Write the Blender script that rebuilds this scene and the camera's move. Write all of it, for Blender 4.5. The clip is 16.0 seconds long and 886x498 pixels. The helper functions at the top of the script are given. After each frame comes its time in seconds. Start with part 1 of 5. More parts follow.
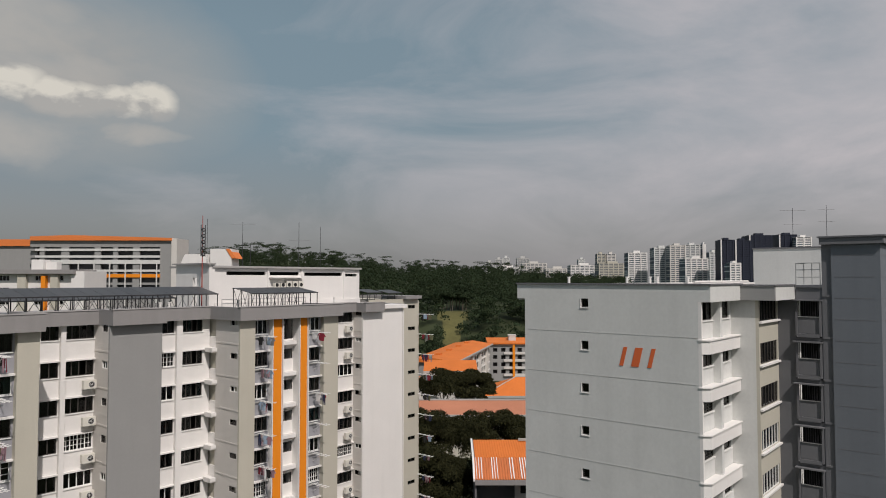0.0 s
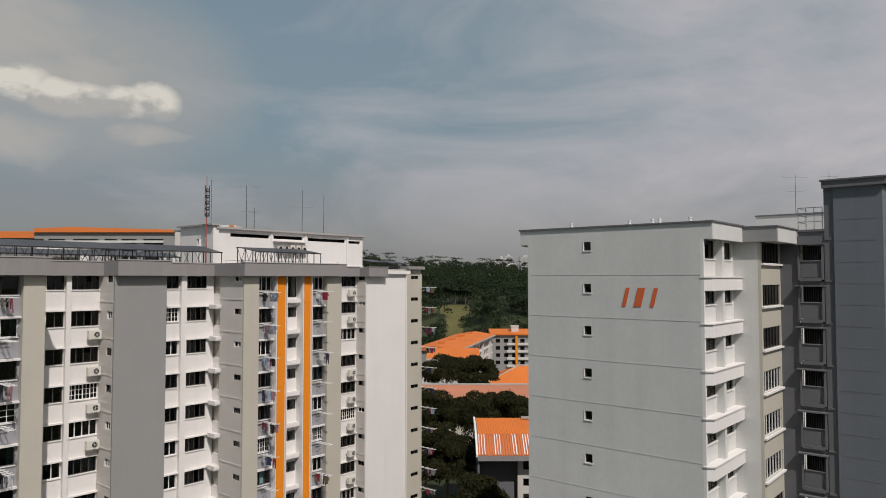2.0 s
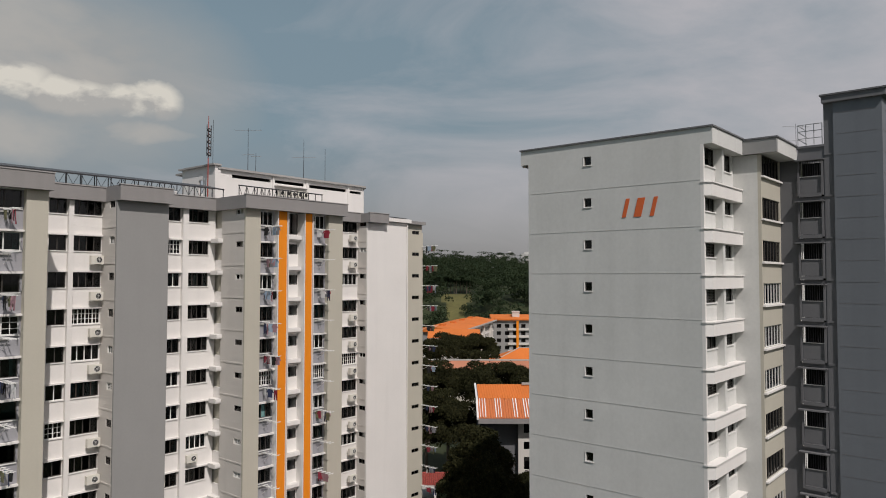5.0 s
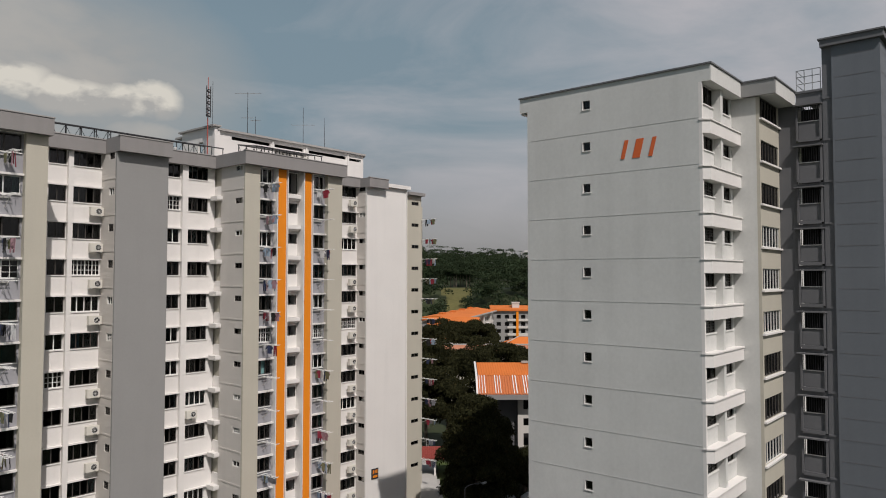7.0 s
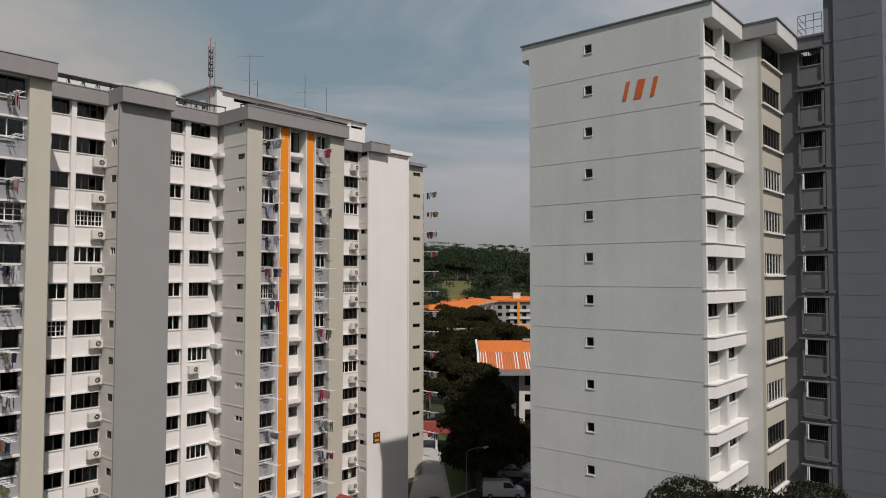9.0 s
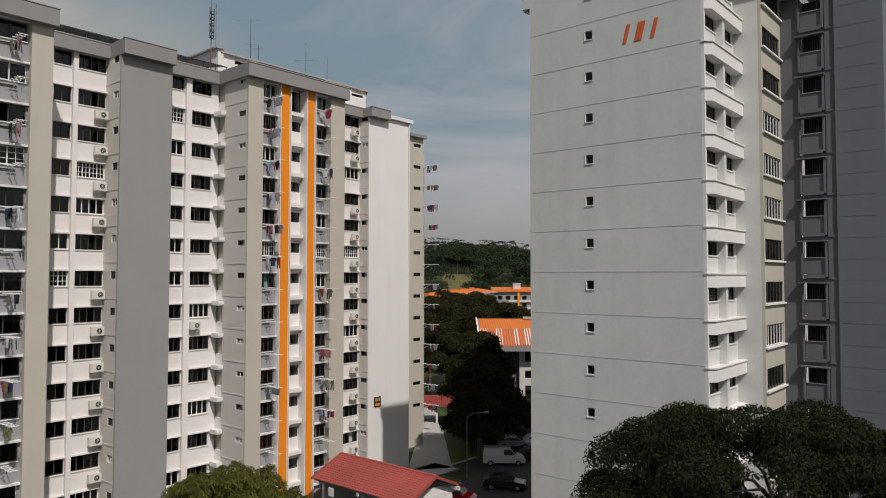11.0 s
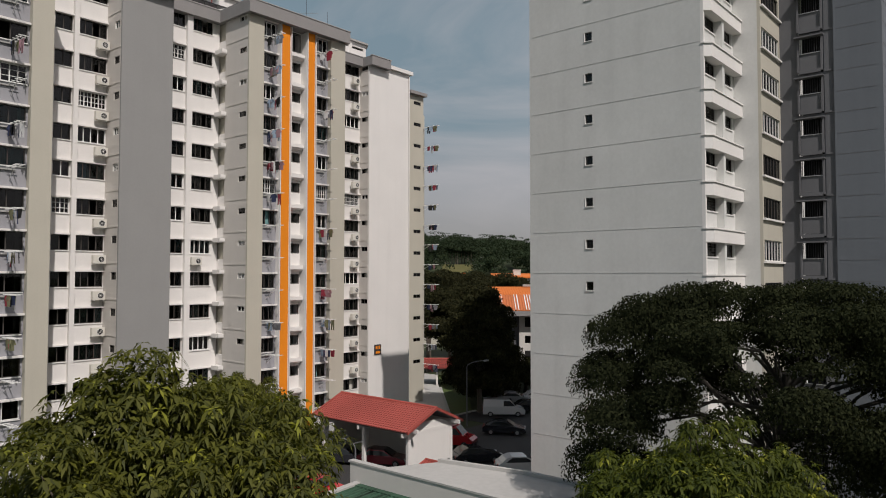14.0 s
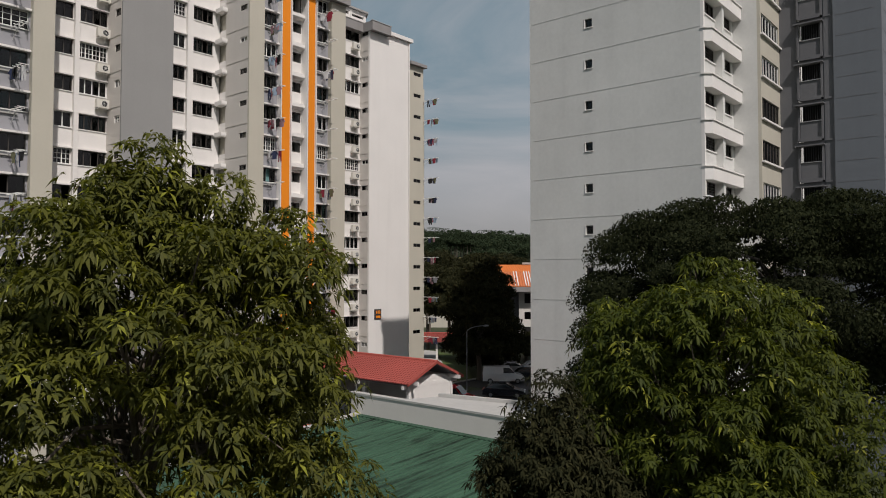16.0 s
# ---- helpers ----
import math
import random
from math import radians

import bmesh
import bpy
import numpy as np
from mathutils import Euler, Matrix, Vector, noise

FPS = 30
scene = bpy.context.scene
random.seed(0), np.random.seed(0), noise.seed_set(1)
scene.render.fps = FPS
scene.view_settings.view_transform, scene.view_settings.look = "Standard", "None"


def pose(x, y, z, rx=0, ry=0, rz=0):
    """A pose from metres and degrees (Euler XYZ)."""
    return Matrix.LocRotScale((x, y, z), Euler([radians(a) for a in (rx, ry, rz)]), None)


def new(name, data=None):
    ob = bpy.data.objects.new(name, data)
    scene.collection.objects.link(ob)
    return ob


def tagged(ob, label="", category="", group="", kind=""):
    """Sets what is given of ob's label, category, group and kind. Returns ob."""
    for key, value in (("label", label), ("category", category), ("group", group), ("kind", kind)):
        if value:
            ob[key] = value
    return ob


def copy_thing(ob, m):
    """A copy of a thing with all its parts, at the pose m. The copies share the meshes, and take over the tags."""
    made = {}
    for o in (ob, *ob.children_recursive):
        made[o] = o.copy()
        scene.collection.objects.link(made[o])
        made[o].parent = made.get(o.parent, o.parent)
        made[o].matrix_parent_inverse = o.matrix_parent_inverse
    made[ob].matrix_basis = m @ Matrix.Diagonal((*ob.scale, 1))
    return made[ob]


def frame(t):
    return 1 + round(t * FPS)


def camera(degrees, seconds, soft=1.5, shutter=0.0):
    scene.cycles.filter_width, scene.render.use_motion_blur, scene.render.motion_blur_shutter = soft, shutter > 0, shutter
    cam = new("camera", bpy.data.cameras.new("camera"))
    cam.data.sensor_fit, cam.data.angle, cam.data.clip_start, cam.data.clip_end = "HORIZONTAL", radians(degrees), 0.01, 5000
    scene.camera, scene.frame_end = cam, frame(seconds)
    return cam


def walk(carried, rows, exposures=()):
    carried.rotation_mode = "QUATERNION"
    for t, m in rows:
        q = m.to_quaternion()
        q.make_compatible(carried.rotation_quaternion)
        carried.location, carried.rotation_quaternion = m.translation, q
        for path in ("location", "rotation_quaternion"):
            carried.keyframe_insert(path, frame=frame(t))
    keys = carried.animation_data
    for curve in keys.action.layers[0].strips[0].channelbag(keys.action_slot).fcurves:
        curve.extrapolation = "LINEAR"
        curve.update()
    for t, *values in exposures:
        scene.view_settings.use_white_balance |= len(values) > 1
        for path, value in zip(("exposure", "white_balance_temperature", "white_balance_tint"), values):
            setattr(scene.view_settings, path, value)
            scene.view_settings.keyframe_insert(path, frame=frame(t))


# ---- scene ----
cam = camera(64.2, 16.0, soft=1.0)
METRES, EYE, TILT, LEAN, TURN = 29.8, 42.5, 2.4, 0.0, -50.0
ROWS = [
    (0.0, 0.0, 0.0, 0.0, 0.0, 0.0, 0.0),
    (0.5, -0.0006, -0.0021, -0.0324, 0.07, 0.03, 0.02),
    (1.0, -0.0008, -0.0037, -0.0638, 0.13, 0.03, 0.03),
    (1.5, -0.0013, -0.006, -0.0955, 0.18, 0.02, 0.02),
    (2.0, -0.001, -0.0075, -0.1264, 0.22, 0.0, -0.0),
    (2.5, -0.0007, -0.0081, -0.1586, 0.24, 0.02, 0.01),
    (3.0, -0.0006, -0.0098, -0.1902, 0.26, -0.0, 0.0),
    (3.5, -0.0009, -0.0115, -0.2218, 0.3, -0.02, -0.02),
    (4.0, -0.0009, -0.0124, -0.2534, 0.31, -0.05, -0.05),
    (6.5, 0.0014, -0.0163, -0.4088, 0.32, -0.14, -0.04),
    (7.0, 0.002, -0.0173, -0.4408, 0.31, -0.13, -0.04),
    (7.5, 0.0019, -0.0183, -0.4726, 0.32, -0.12, -0.02),
    (8.0, 0.0012, -0.0197, -0.504, 0.34, -0.12, -0.02),
    (8.5, 0.0002, -0.0216, -0.5359, 0.37, -0.14, -0.03),
    (9.0, -0.0004, -0.0217, -0.5674, 0.39, -0.16, -0.04),
    (11.5, -0.0022, -0.0302, -0.7218, 0.39, -0.23, -0.04),
    (12.0, -0.0026, -0.0319, -0.7518, 0.36, -0.26, -0.04),
    (12.5, -0.0023, -0.0338, -0.7825, 0.38, -0.27, -0.04),
    (13.0, -0.0021, -0.0356, -0.8134, 0.41, -0.26, -0.04),
    (13.5, -0.0019, -0.0369, -0.8442, 0.41, -0.25, -0.04),
    (14.0, -0.001, -0.0385, -0.8752, 0.41, -0.27, -0.03),
    (14.5, -0.0013, -0.0399, -0.906, 0.43, -0.29, -0.02),
    (15.0, -0.0017, -0.0421, -0.9367, 0.39, -0.32, -0.02),
    (15.5, -0.0031, -0.0437, -0.9677, 0.36, -0.34, -0.01),
    (16.0, -0.0036, -0.046, -0.9986, 0.35, -0.35, -0.03),
]
walk(cam, [(t, pose(0, 0, EYE, TILT, LEAN, TURN) @ pose(METRES * x, METRES * y, METRES * z, 90 + pitch, roll, yaw)) for t, x, y, z, yaw, pitch, roll in ROWS])

# ---- world and sun ----
SUN = Vector((0.45, 1.0, -1.3)).normalized()          # the way the sunlight travels
sun = new("sun", bpy.data.lights.new("sun", "SUN"))
sun.data.energy, sun.data.angle, sun.data.color = 3.4, radians(0.6), (1.0, 0.925, 0.88)
sun.matrix_world = Matrix.Translation((-30, -60, 90)) @ SUN.to_track_quat("-Z", "Y").to_matrix().to_4x4()

world = bpy.data.worlds.new("sky")
scene.world = world
world.use_nodes = True
wn, wl = world.node_tree.nodes, world.node_tree.links
wn.clear()


def wnode(kind, **values):
    n = wn.new(kind)
    for k, v in values.items():
        n.inputs[k].default_value = v
    return n


def wmath(op, a, b=None, clamp=False):
    n = wn.new("ShaderNodeMath")
    n.operation, n.use_clamp = op, clamp
    for i, v in enumerate((a, b)):
        if v is None:
            continue
        if isinstance(v, (int, float)):
            n.inputs[i].default_value = v
        else:
            wl.new(v, n.inputs[i])
    return n.outputs[0]


def wmix(fac, a, b):
    n = wn.new("ShaderNodeMix")
    n.data_type = "RGBA"
    for i, v in ((0, fac), (6, a), (7, b)):
        if isinstance(v, (int, float, tuple)):
            n.inputs[i].default_value = v
        else:
            wl.new(v, n.inputs[i])
    return n.outputs[2]


def wramp(fac, stops):
    n = wn.new("ShaderNodeValToRGB")
    while len(n.color_ramp.elements) < len(stops):
        n.color_ramp.elements.new(0.5)
    for e, (p, c) in zip(n.color_ramp.elements, stops):
        e.position, e.color = p, (*c, 1)
    wl.new(fac, n.inputs[0])
    return n.outputs[0]


sky = wn.new("ShaderNodeTexSky")
sky.sky_type, sky.sun_disc = "NISHITA", False
sky.sun_elevation, sky.sun_rotation = math.asin(-SUN.z), math.atan2(-SUN.x, -SUN.y)
sky.air_density, sky.dust_density, sky.ozone_density = 1.0, 2.5, 1.5
coord = wn.new("ShaderNodeTexCoord")
sep = wn.new("ShaderNodeSeparateXYZ")
wl.new(coord.outputs["Generated"], sep.inputs[0])
up = sep.outputs["Z"]
# side: to the right of the view's middle (+) or to its left (-)
side = wmath("SUBTRACT", wmath("MULTIPLY", sep.outputs["X"], 0.643), wmath("MULTIPLY", sep.outputs["Y"], 0.766))
# a thin hazy veil, streaked
stretch = wn.new("ShaderNodeMapping")
stretch.inputs["Scale"].default_value = (1.0, 1.0, 2.6)
stretch.inputs["Rotation"].default_value = (0.0, 0.25, 0.0)
wl.new(coord.outputs["Generated"], stretch.inputs[0])
veil = wnode("ShaderNodeTexNoise", Scale=2.6, Detail=9.0, Roughness=0.58, Distortion=0.6)
wl.new(stretch.outputs[0], veil.inputs[0])
veil_amount = wramp(wmath("ADD", veil.outputs[0], wmath("MULTIPLY", side, 0.40)), [(0.36, (0, 0, 0)), (0.80, (1, 1, 1))])
haze = wramp(up, [(0.0, (0.200, 0.200, 0.202)), (0.08, (0.235, 0.236, 0.240)), (0.2, (0.205, 0.268, 0.296)), (0.33, (0.205, 0.276, 0.311)), (0.6, (0.15, 0.22, 0.27)), (1.0, (0.09, 0.15, 0.22))])
# scale the sky texture's share down to the haze's range
skyscaled = wn.new("ShaderNodeVectorMath")
skyscaled.operation = "SCALE"
skyscaled.inputs["Scale"].default_value = 0.09
wl.new(sky.outputs[0], skyscaled.inputs[0])
blue = wmix(0.2, haze, skyscaled.outputs[0])
low_fade = wmath("ADD", wmath("MULTIPLY", up, 5.0), 0.25, True)
veiled = wmix(wmath("MULTIPLY", wmath("MULTIPLY", veil_amount, low_fade), 0.85), blue, (0.54, 0.50, 0.515, 1))
# heaped clouds low in the sky to the left of the view, lit from above
squash = wn.new("ShaderNodeMapping")
squash.inputs["Scale"].default_value = (1.0, 1.0, 1.7)
wl.new(coord.outputs["Generated"], squash.inputs[0])
lifted = wn.new("ShaderNodeMapping")
lifted.inputs["Scale"].default_value, lifted.inputs["Location"].default_value = (1.0, 1.0, 1.7), (0.006, -0.01, 0.03)
wl.new(coord.outputs["Generated"], lifted.inputs[0])
puff = wnode("ShaderNodeTexNoise", Scale=13.0, Detail=9.0, Roughness=0.55, Distortion=0.15)
wl.new(squash.outputs[0], puff.inputs[0])
puff_up = wnode("ShaderNodeTexNoise", Scale=13.0, Detail=5.0, Roughness=0.5, Distortion=0.15)
wl.new(lifted.outputs[0], puff_up.inputs[0])
wob = wmath("ADD", side, wmath("MULTIPLY", wmath("SUBTRACT", puff.outputs[0], 0.5), 0.05))
wob_up = wmath("ADD", up, wmath("MULTIPLY", wmath("SUBTRACT", puff_up.outputs[0], 0.5), 0.04))


def lobes(rows):
    """The highest of several soft ellipses in the sky: rows of side, up and their radii."""
    top = -3.0
    for s0, u0, a0, b0 in rows:
        dx = wmath("DIVIDE", wmath("SUBTRACT", wob, s0), a0)
        dz = wmath("DIVIDE", wmath("SUBTRACT", wob_up, u0), b0)
        top = wmath("MAXIMUM", wmath("SUBTRACT", 1.0, wmath("ADD", wmath("MULTIPLY", dx, dx), wmath("MULTIPLY", dz, dz))), top)
    return top


bright = lobes([(-0.372, 0.226, 0.030, 0.024), (-0.405, 0.220, 0.045, 0.020), (-0.515, 0.236, 0.040, 0.022), (-0.455, 0.220, 0.062, 0.023)])
dim = lobes([(-0.52, 0.300, 0.085, 0.050), (-0.48, 0.255, 0.085, 0.022), (-0.53, 0.172, 0.080, 0.030), (-0.38, 0.185, 0.050, 0.012)])
heap = wramp(wmath("ADD", wmath("MULTIPLY", bright, 0.5), wmath("MULTIPLY", puff.outputs[0], 0.9)), [(0.42, (0, 0, 0)), (0.80, (0.95, 0.95, 0.95))])
thin_heap = wramp(wmath("ADD", wmath("MULTIPLY", dim, 0.4), wmath("MULTIPLY", puff.outputs[0], 1.0)), [(0.40, (0, 0, 0)), (0.95, (0.75, 0.75, 0.75))])
shade = wramp(wmath("ADD", wmath("MULTIPLY", wmath("SUBTRACT", puff.outputs[0], puff_up.outputs[0]), 2.2), wmath("ADD", 0.5, wmath("MULTIPLY", wmath("SUBTRACT", up, 0.222), 5.0))), [(0.34, (0.40, 0.39, 0.375)), (0.66, (0.66, 0.625, 0.56))])
bank_x = wmath("DIVIDE", wmath("SUBTRACT", wob, -0.47), 0.24)
bank_z = wmath("DIVIDE", wmath("SUBTRACT", wob_up, 0.25), 0.13)
bank = wmath("SUBTRACT", 1.0, wmath("ADD", wmath("MULTIPLY", bank_x, bank_x), wmath("MULTIPLY", bank_z, bank_z)), True)
soft_bank = wmath("MULTIPLY", bank, wmath("MULTIPLY", wmath("ADD", veil.outputs[0], puff.outputs[0]), 0.95), True)
veiled = wmix(soft_bank, veiled, (0.36, 0.355, 0.345, 1))
veiled = wmix(thin_heap, veiled, (0.42, 0.405, 0.385, 1))
final = wmix(heap, veiled, shade)
back = wn.new("ShaderNodeBackground")
back.inputs["Strength"].default_value = 1.0
wl.new(final, back.inputs[0])
wl.new(back.outputs[0], wn.new("ShaderNodeOutputWorld").inputs[0])

# ---- materials ----


def material(name, colour, rough=0.8, metal=0.0, vary=0.12, scale=1.5, bump=0.15, fine=60.0, streak=0.0, spec=0.3, island=0.0, random_ob=0.0, tint=None, thin=0.0, along=(1.1, 1.1, 0.07)):
    """Paint, plaster, metal or leaf: two scales of mottling, optional rain streaks, fine relief."""
    m = bpy.data.materials.new(name)
    m.use_nodes = True
    n, l = m.node_tree.nodes, m.node_tree.links
    b = n["Principled BSDF"]
    b.inputs["Roughness"].default_value, b.inputs["Metallic"].default_value = rough, metal
    b.inputs["Specular IOR Level"].default_value = spec
    co = n.new("ShaderNodeTexCoord")
    geo = n.new("ShaderNodeNewGeometry")

    def noise_of(sc, detail, vec):
        t = n.new("ShaderNodeTexNoise")
        t.inputs["Scale"].default_value, t.inputs["Detail"].default_value = sc, detail
        l.new(vec, t.inputs["Vector"])
        return t.outputs[0]

    def mth(op, a, c):
        t = n.new("ShaderNodeMath")
        t.operation = op
        for i, v in enumerate((a, c)):
            if isinstance(v, (int, float)):
                t.inputs[i].default_value = v
            else:
                l.new(v, t.inputs[i])
        return t.outputs[0]

    pos = geo.outputs["Position"]
    value = mth("ADD", mth("MULTIPLY", mth("SUBTRACT", noise_of(scale * 0.25, 4, pos), 0.5), vary * 2.0), mth("MULTIPLY", mth("SUBTRACT", noise_of(scale * 5, 5, pos), 0.5), vary * 1.2))
    if streak:
        mp = n.new("ShaderNodeMapping")
        mp.inputs["Scale"].default_value = along
        l.new(pos, mp.inputs[0])
        value = mth("SUBTRACT", value, mth("MULTIPLY", mth("MAXIMUM", mth("SUBTRACT", noise_of(1.0, 6, mp.outputs[0]), 0.48), 0.0), streak * 3.0))
    if island:
        value = mth("ADD", value, mth("MULTIPLY", mth("SUBTRACT", geo.outputs["Random Per Island"], 0.5), island))
    if random_ob:
        oi = n.new("ShaderNodeObjectInfo")
        value = mth("ADD", value, mth("MULTIPLY", mth("SUBTRACT", oi.outputs["Random"], 0.5), random_ob))
    bright = mth("ADD", value, 1.0)
    mul = n.new("ShaderNodeVectorMath")
    mul.operation = "SCALE"
    mul.inputs[0].default_value = colour
    if tint:
        mx = n.new("ShaderNodeMix")
        mx.data_type = "RGBA"
        l.new(geo.outputs["Random Per Island"], mx.inputs[0])
        mx.inputs[6].default_value, mx.inputs[7].default_value = (*colour, 1), (*tint, 1)
        l.new(mx.outputs[2], mul.inputs[0])
    l.new(bright, mul.inputs["Scale"])
    l.new(mul.outputs[0], b.inputs["Base Color"])
    if thin:
        tl, mx2 = n.new("ShaderNodeBsdfTranslucent"), n.new("ShaderNodeMixShader")
        warm = n.new("ShaderNodeVectorMath")
        warm.operation = "MULTIPLY"
        warm.inputs[1].default_value = (1.9, 1.9, 0.7)
        l.new(mul.outputs[0], warm.inputs[0])
        l.new(warm.outputs[0], tl.inputs[0])
        mx2.inputs[0].default_value = thin
        l.new(b.outputs[0], mx2.inputs[1]), l.new(tl.outputs[0], mx2.inputs[2])
        l.new(mx2.outputs[0], n["Material Output"].inputs["Surface"])
    if bump:
        bp = n.new("ShaderNodeBump")
        bp.inputs["Strength"].default_value, bp.inputs["Distance"].default_value = bump, 0.02
        l.new(noise_of(fine, 3, pos), bp.inputs["Height"])
        l.new(bp.outputs[0], b.inputs["Normal"])
    return m


def glass_material(name, tint, rough=0.02):
    m = bpy.data.materials.new(name)
    m.use_nodes = True
    n, l = m.node_tree.nodes, m.node_tree.links
    n.clear()
    out, mix, fr = n.new("ShaderNodeOutputMaterial"), n.new("ShaderNodeMixShader"), n.new("ShaderNodeFresnel")
    tr, gl = n.new("ShaderNodeBsdfTransparent"), n.new("ShaderNodeBsdfGlossy")
    tr.inputs[0].default_value, gl.inputs["Roughness"].default_value = (*tint, 1), rough
    fr.inputs[0].default_value = 1.5
    l.new(fr.outputs[0], mix.inputs[0]), l.new(tr.outputs[0], mix.inputs[1]), l.new(gl.outputs[0], mix.inputs[2])
    l.new(mix.outputs[0], out.inputs[0])
    return m


M = {
    "white": material("white_paint", (0.72, 0.70, 0.675), streak=0.05, vary=0.05),
    "cream": material("cream_paint", (0.47, 0.445, 0.375), streak=0.05, vary=0.06),
    "stone_cream": material("pale_cream_paint", (0.58, 0.555, 0.52), streak=0.05, vary=0.05),
    "grey": material("mid_grey_paint", (0.275, 0.274, 0.268), streak=0.04, vary=0.06),
    "cornice": material("cornice_grey_paint", (0.255, 0.245, 0.24), streak=0.10, vary=0.08),
    "orange": material("orange_paint", (0.76, 0.24, 0.012), streak=0.06, vary=0.06),
    "panel": material("balcony_grey_panel", (0.30, 0.30, 0.32), vary=0.08),
    "gable": material("gable_pale_grey_paint", (0.595, 0.597, 0.577), streak=0.07, vary=0.12, scale=1.0),
    "joint": material("panel_joint", (0.50, 0.495, 0.48), vary=0.1),
    "tower": material("slate_grey_paint", (0.138, 0.152, 0.170), streak=0.06, vary=0.07),
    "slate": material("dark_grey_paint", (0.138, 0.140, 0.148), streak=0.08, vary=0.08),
    "roof": material("roof_screed", (0.34, 0.33, 0.32), vary=0.25, scale=0.8),
    # near-black stands in for the shade inside unlit rooms
    "interior": material("room_shade_black", (0.018, 0.017, 0.016), vary=0.2),
    "frame": material("white_window_frame", (0.72, 0.72, 0.70), rough=0.5, vary=0.05, bump=0.0),
    "bronze": material("dark_window_frame", (0.06, 0.055, 0.05), rough=0.5, vary=0.05, bump=0.0),
    "glass": glass_material("window_glass", (0.24, 0.26, 0.26)),
    "tinted": glass_material("tinted_window_glass", (0.25, 0.42, 0.44)),
    "curtain": material("curtain_cloth", (0.45, 0.44, 0.40), vary=0.2, random_ob=0.8, bump=0.1),
    "blue_curtain": material("blue_curtain_cloth", (0.16, 0.26, 0.42), vary=0.2, random_ob=0.6),
    "teal_curtain": material("teal_blind", (0.22, 0.42, 0.42), vary=0.2, random_ob=0.4),
    "asphalt": material("asphalt", (0.042, 0.042, 0.043), vary=0.3, scale=0.7, bump=0.4, fine=120),
    "concrete": material("path_concrete", (0.42, 0.41, 0.39), vary=0.2, scale=0.6, bump=0.25),
    "kerb": material("kerb_concrete", (0.38, 0.38, 0.36), vary=0.2),
    "grass": material("lawn_grass", (0.062, 0.088, 0.024), vary=0.5, scale=0.6, bump=0.8, fine=14),
    "earth": material("ground_scrub", (0.035, 0.045, 0.018), vary=0.5, scale=0.05, bump=0.5, fine=3),
    "tile_orange": material("orange_roof_sheet", (0.60, 0.165, 0.032), vary=0.2, scale=0.6, streak=0.05),
    "tile_red": material("red_roof_tile", (0.34, 0.075, 0.06), vary=0.25, scale=1.0, random_ob=0.25, rough=0.6),
    "green_sheet": material("green_roof_sheet", (0.040, 0.092, 0.056), vary=0.5, scale=1.6, rough=0.65, streak=1.2, along=(0.30, 8.0, 1.0)),
    "meadow": material("dry_meadow_grass", (0.105, 0.098, 0.034), vary=0.6, scale=0.12, bump=0.6, fine=6),
    "leaf_near": material("broad_green_leaf", (0.130, 0.134, 0.022), rough=0.58, vary=0.3, bump=0.0, tint=(0.036, 0.042, 0.013), spec=0.14, thin=0.3, island=0.5),
    "leaf_young": material("young_yellow_leaf", (0.21, 0.22, 0.03), rough=0.5, vary=0.2, bump=0.0, spec=0.2, island=0.4, thin=0.35),
    "roof_brown": material("brownish_roof_sheet", (0.43, 0.18, 0.105), vary=0.2, scale=0.5),
    "worn_orange": material("worn_orange_roof_sheet", (0.62, 0.20, 0.07), vary=0.15, scale=0.6, rough=0.38, metal=0.3, spec=0.5),
    "roof_band": material("orange_red_roof_paint", (0.66, 0.19, 0.05), vary=0.1, scale=0.2),
    "leaf_light": material("light_green_leaf", (0.090, 0.108, 0.014), rough=0.6, vary=0.3, bump=0.0, tint=(0.024, 0.034, 0.009), spec=0.13, thin=0.3, island=0.5),
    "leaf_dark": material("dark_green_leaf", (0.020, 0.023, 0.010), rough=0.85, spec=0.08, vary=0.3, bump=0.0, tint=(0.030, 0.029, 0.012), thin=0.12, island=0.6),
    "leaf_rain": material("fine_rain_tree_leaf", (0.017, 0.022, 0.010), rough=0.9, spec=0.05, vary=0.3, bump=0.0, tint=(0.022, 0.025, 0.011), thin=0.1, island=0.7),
    "leaf_wood": material("woodland_leaf", (0.034, 0.044, 0.020), spec=0.05, rough=0.9, vary=0.4, scale=0.08, bump=0.0, tint=(0.022, 0.036, 0.020), island=0.6),
    "number": material("red_orange_paint", (0.62, 0.13, 0.04), vary=0.1),
    "bark": material("tree_bark", (0.12, 0.10, 0.08), vary=0.3, bump=0.6, fine=25),
    "dark_bark": material("dark_rain_tree_bark", (0.040, 0.036, 0.030), vary=0.3, bump=0.6, fine=25),
    "metal": material("galvanised_metal", (0.42, 0.42, 0.42), rough=0.45, metal=0.7, vary=0.15),
    "dark_metal": material("dark_steel", (0.035, 0.035, 0.038), rough=0.6, metal=0.0, vary=0.2),
    "ac": material("cream_enamel", (0.62, 0.60, 0.54), rough=0.45, vary=0.08),
    "solar": material("solar_panel_glass", (0.058, 0.058, 0.060), rough=0.45, vary=0.1, bump=0.0, spec=0.5, random_ob=0.3),
    "navy": material("navy_cladding", (0.020, 0.024, 0.040), rough=0.5, vary=0.1, bump=0.0),
    "rubber": material("black_rubber", (0.02, 0.02, 0.02), rough=0.7),
}

# ---- mesh building ----


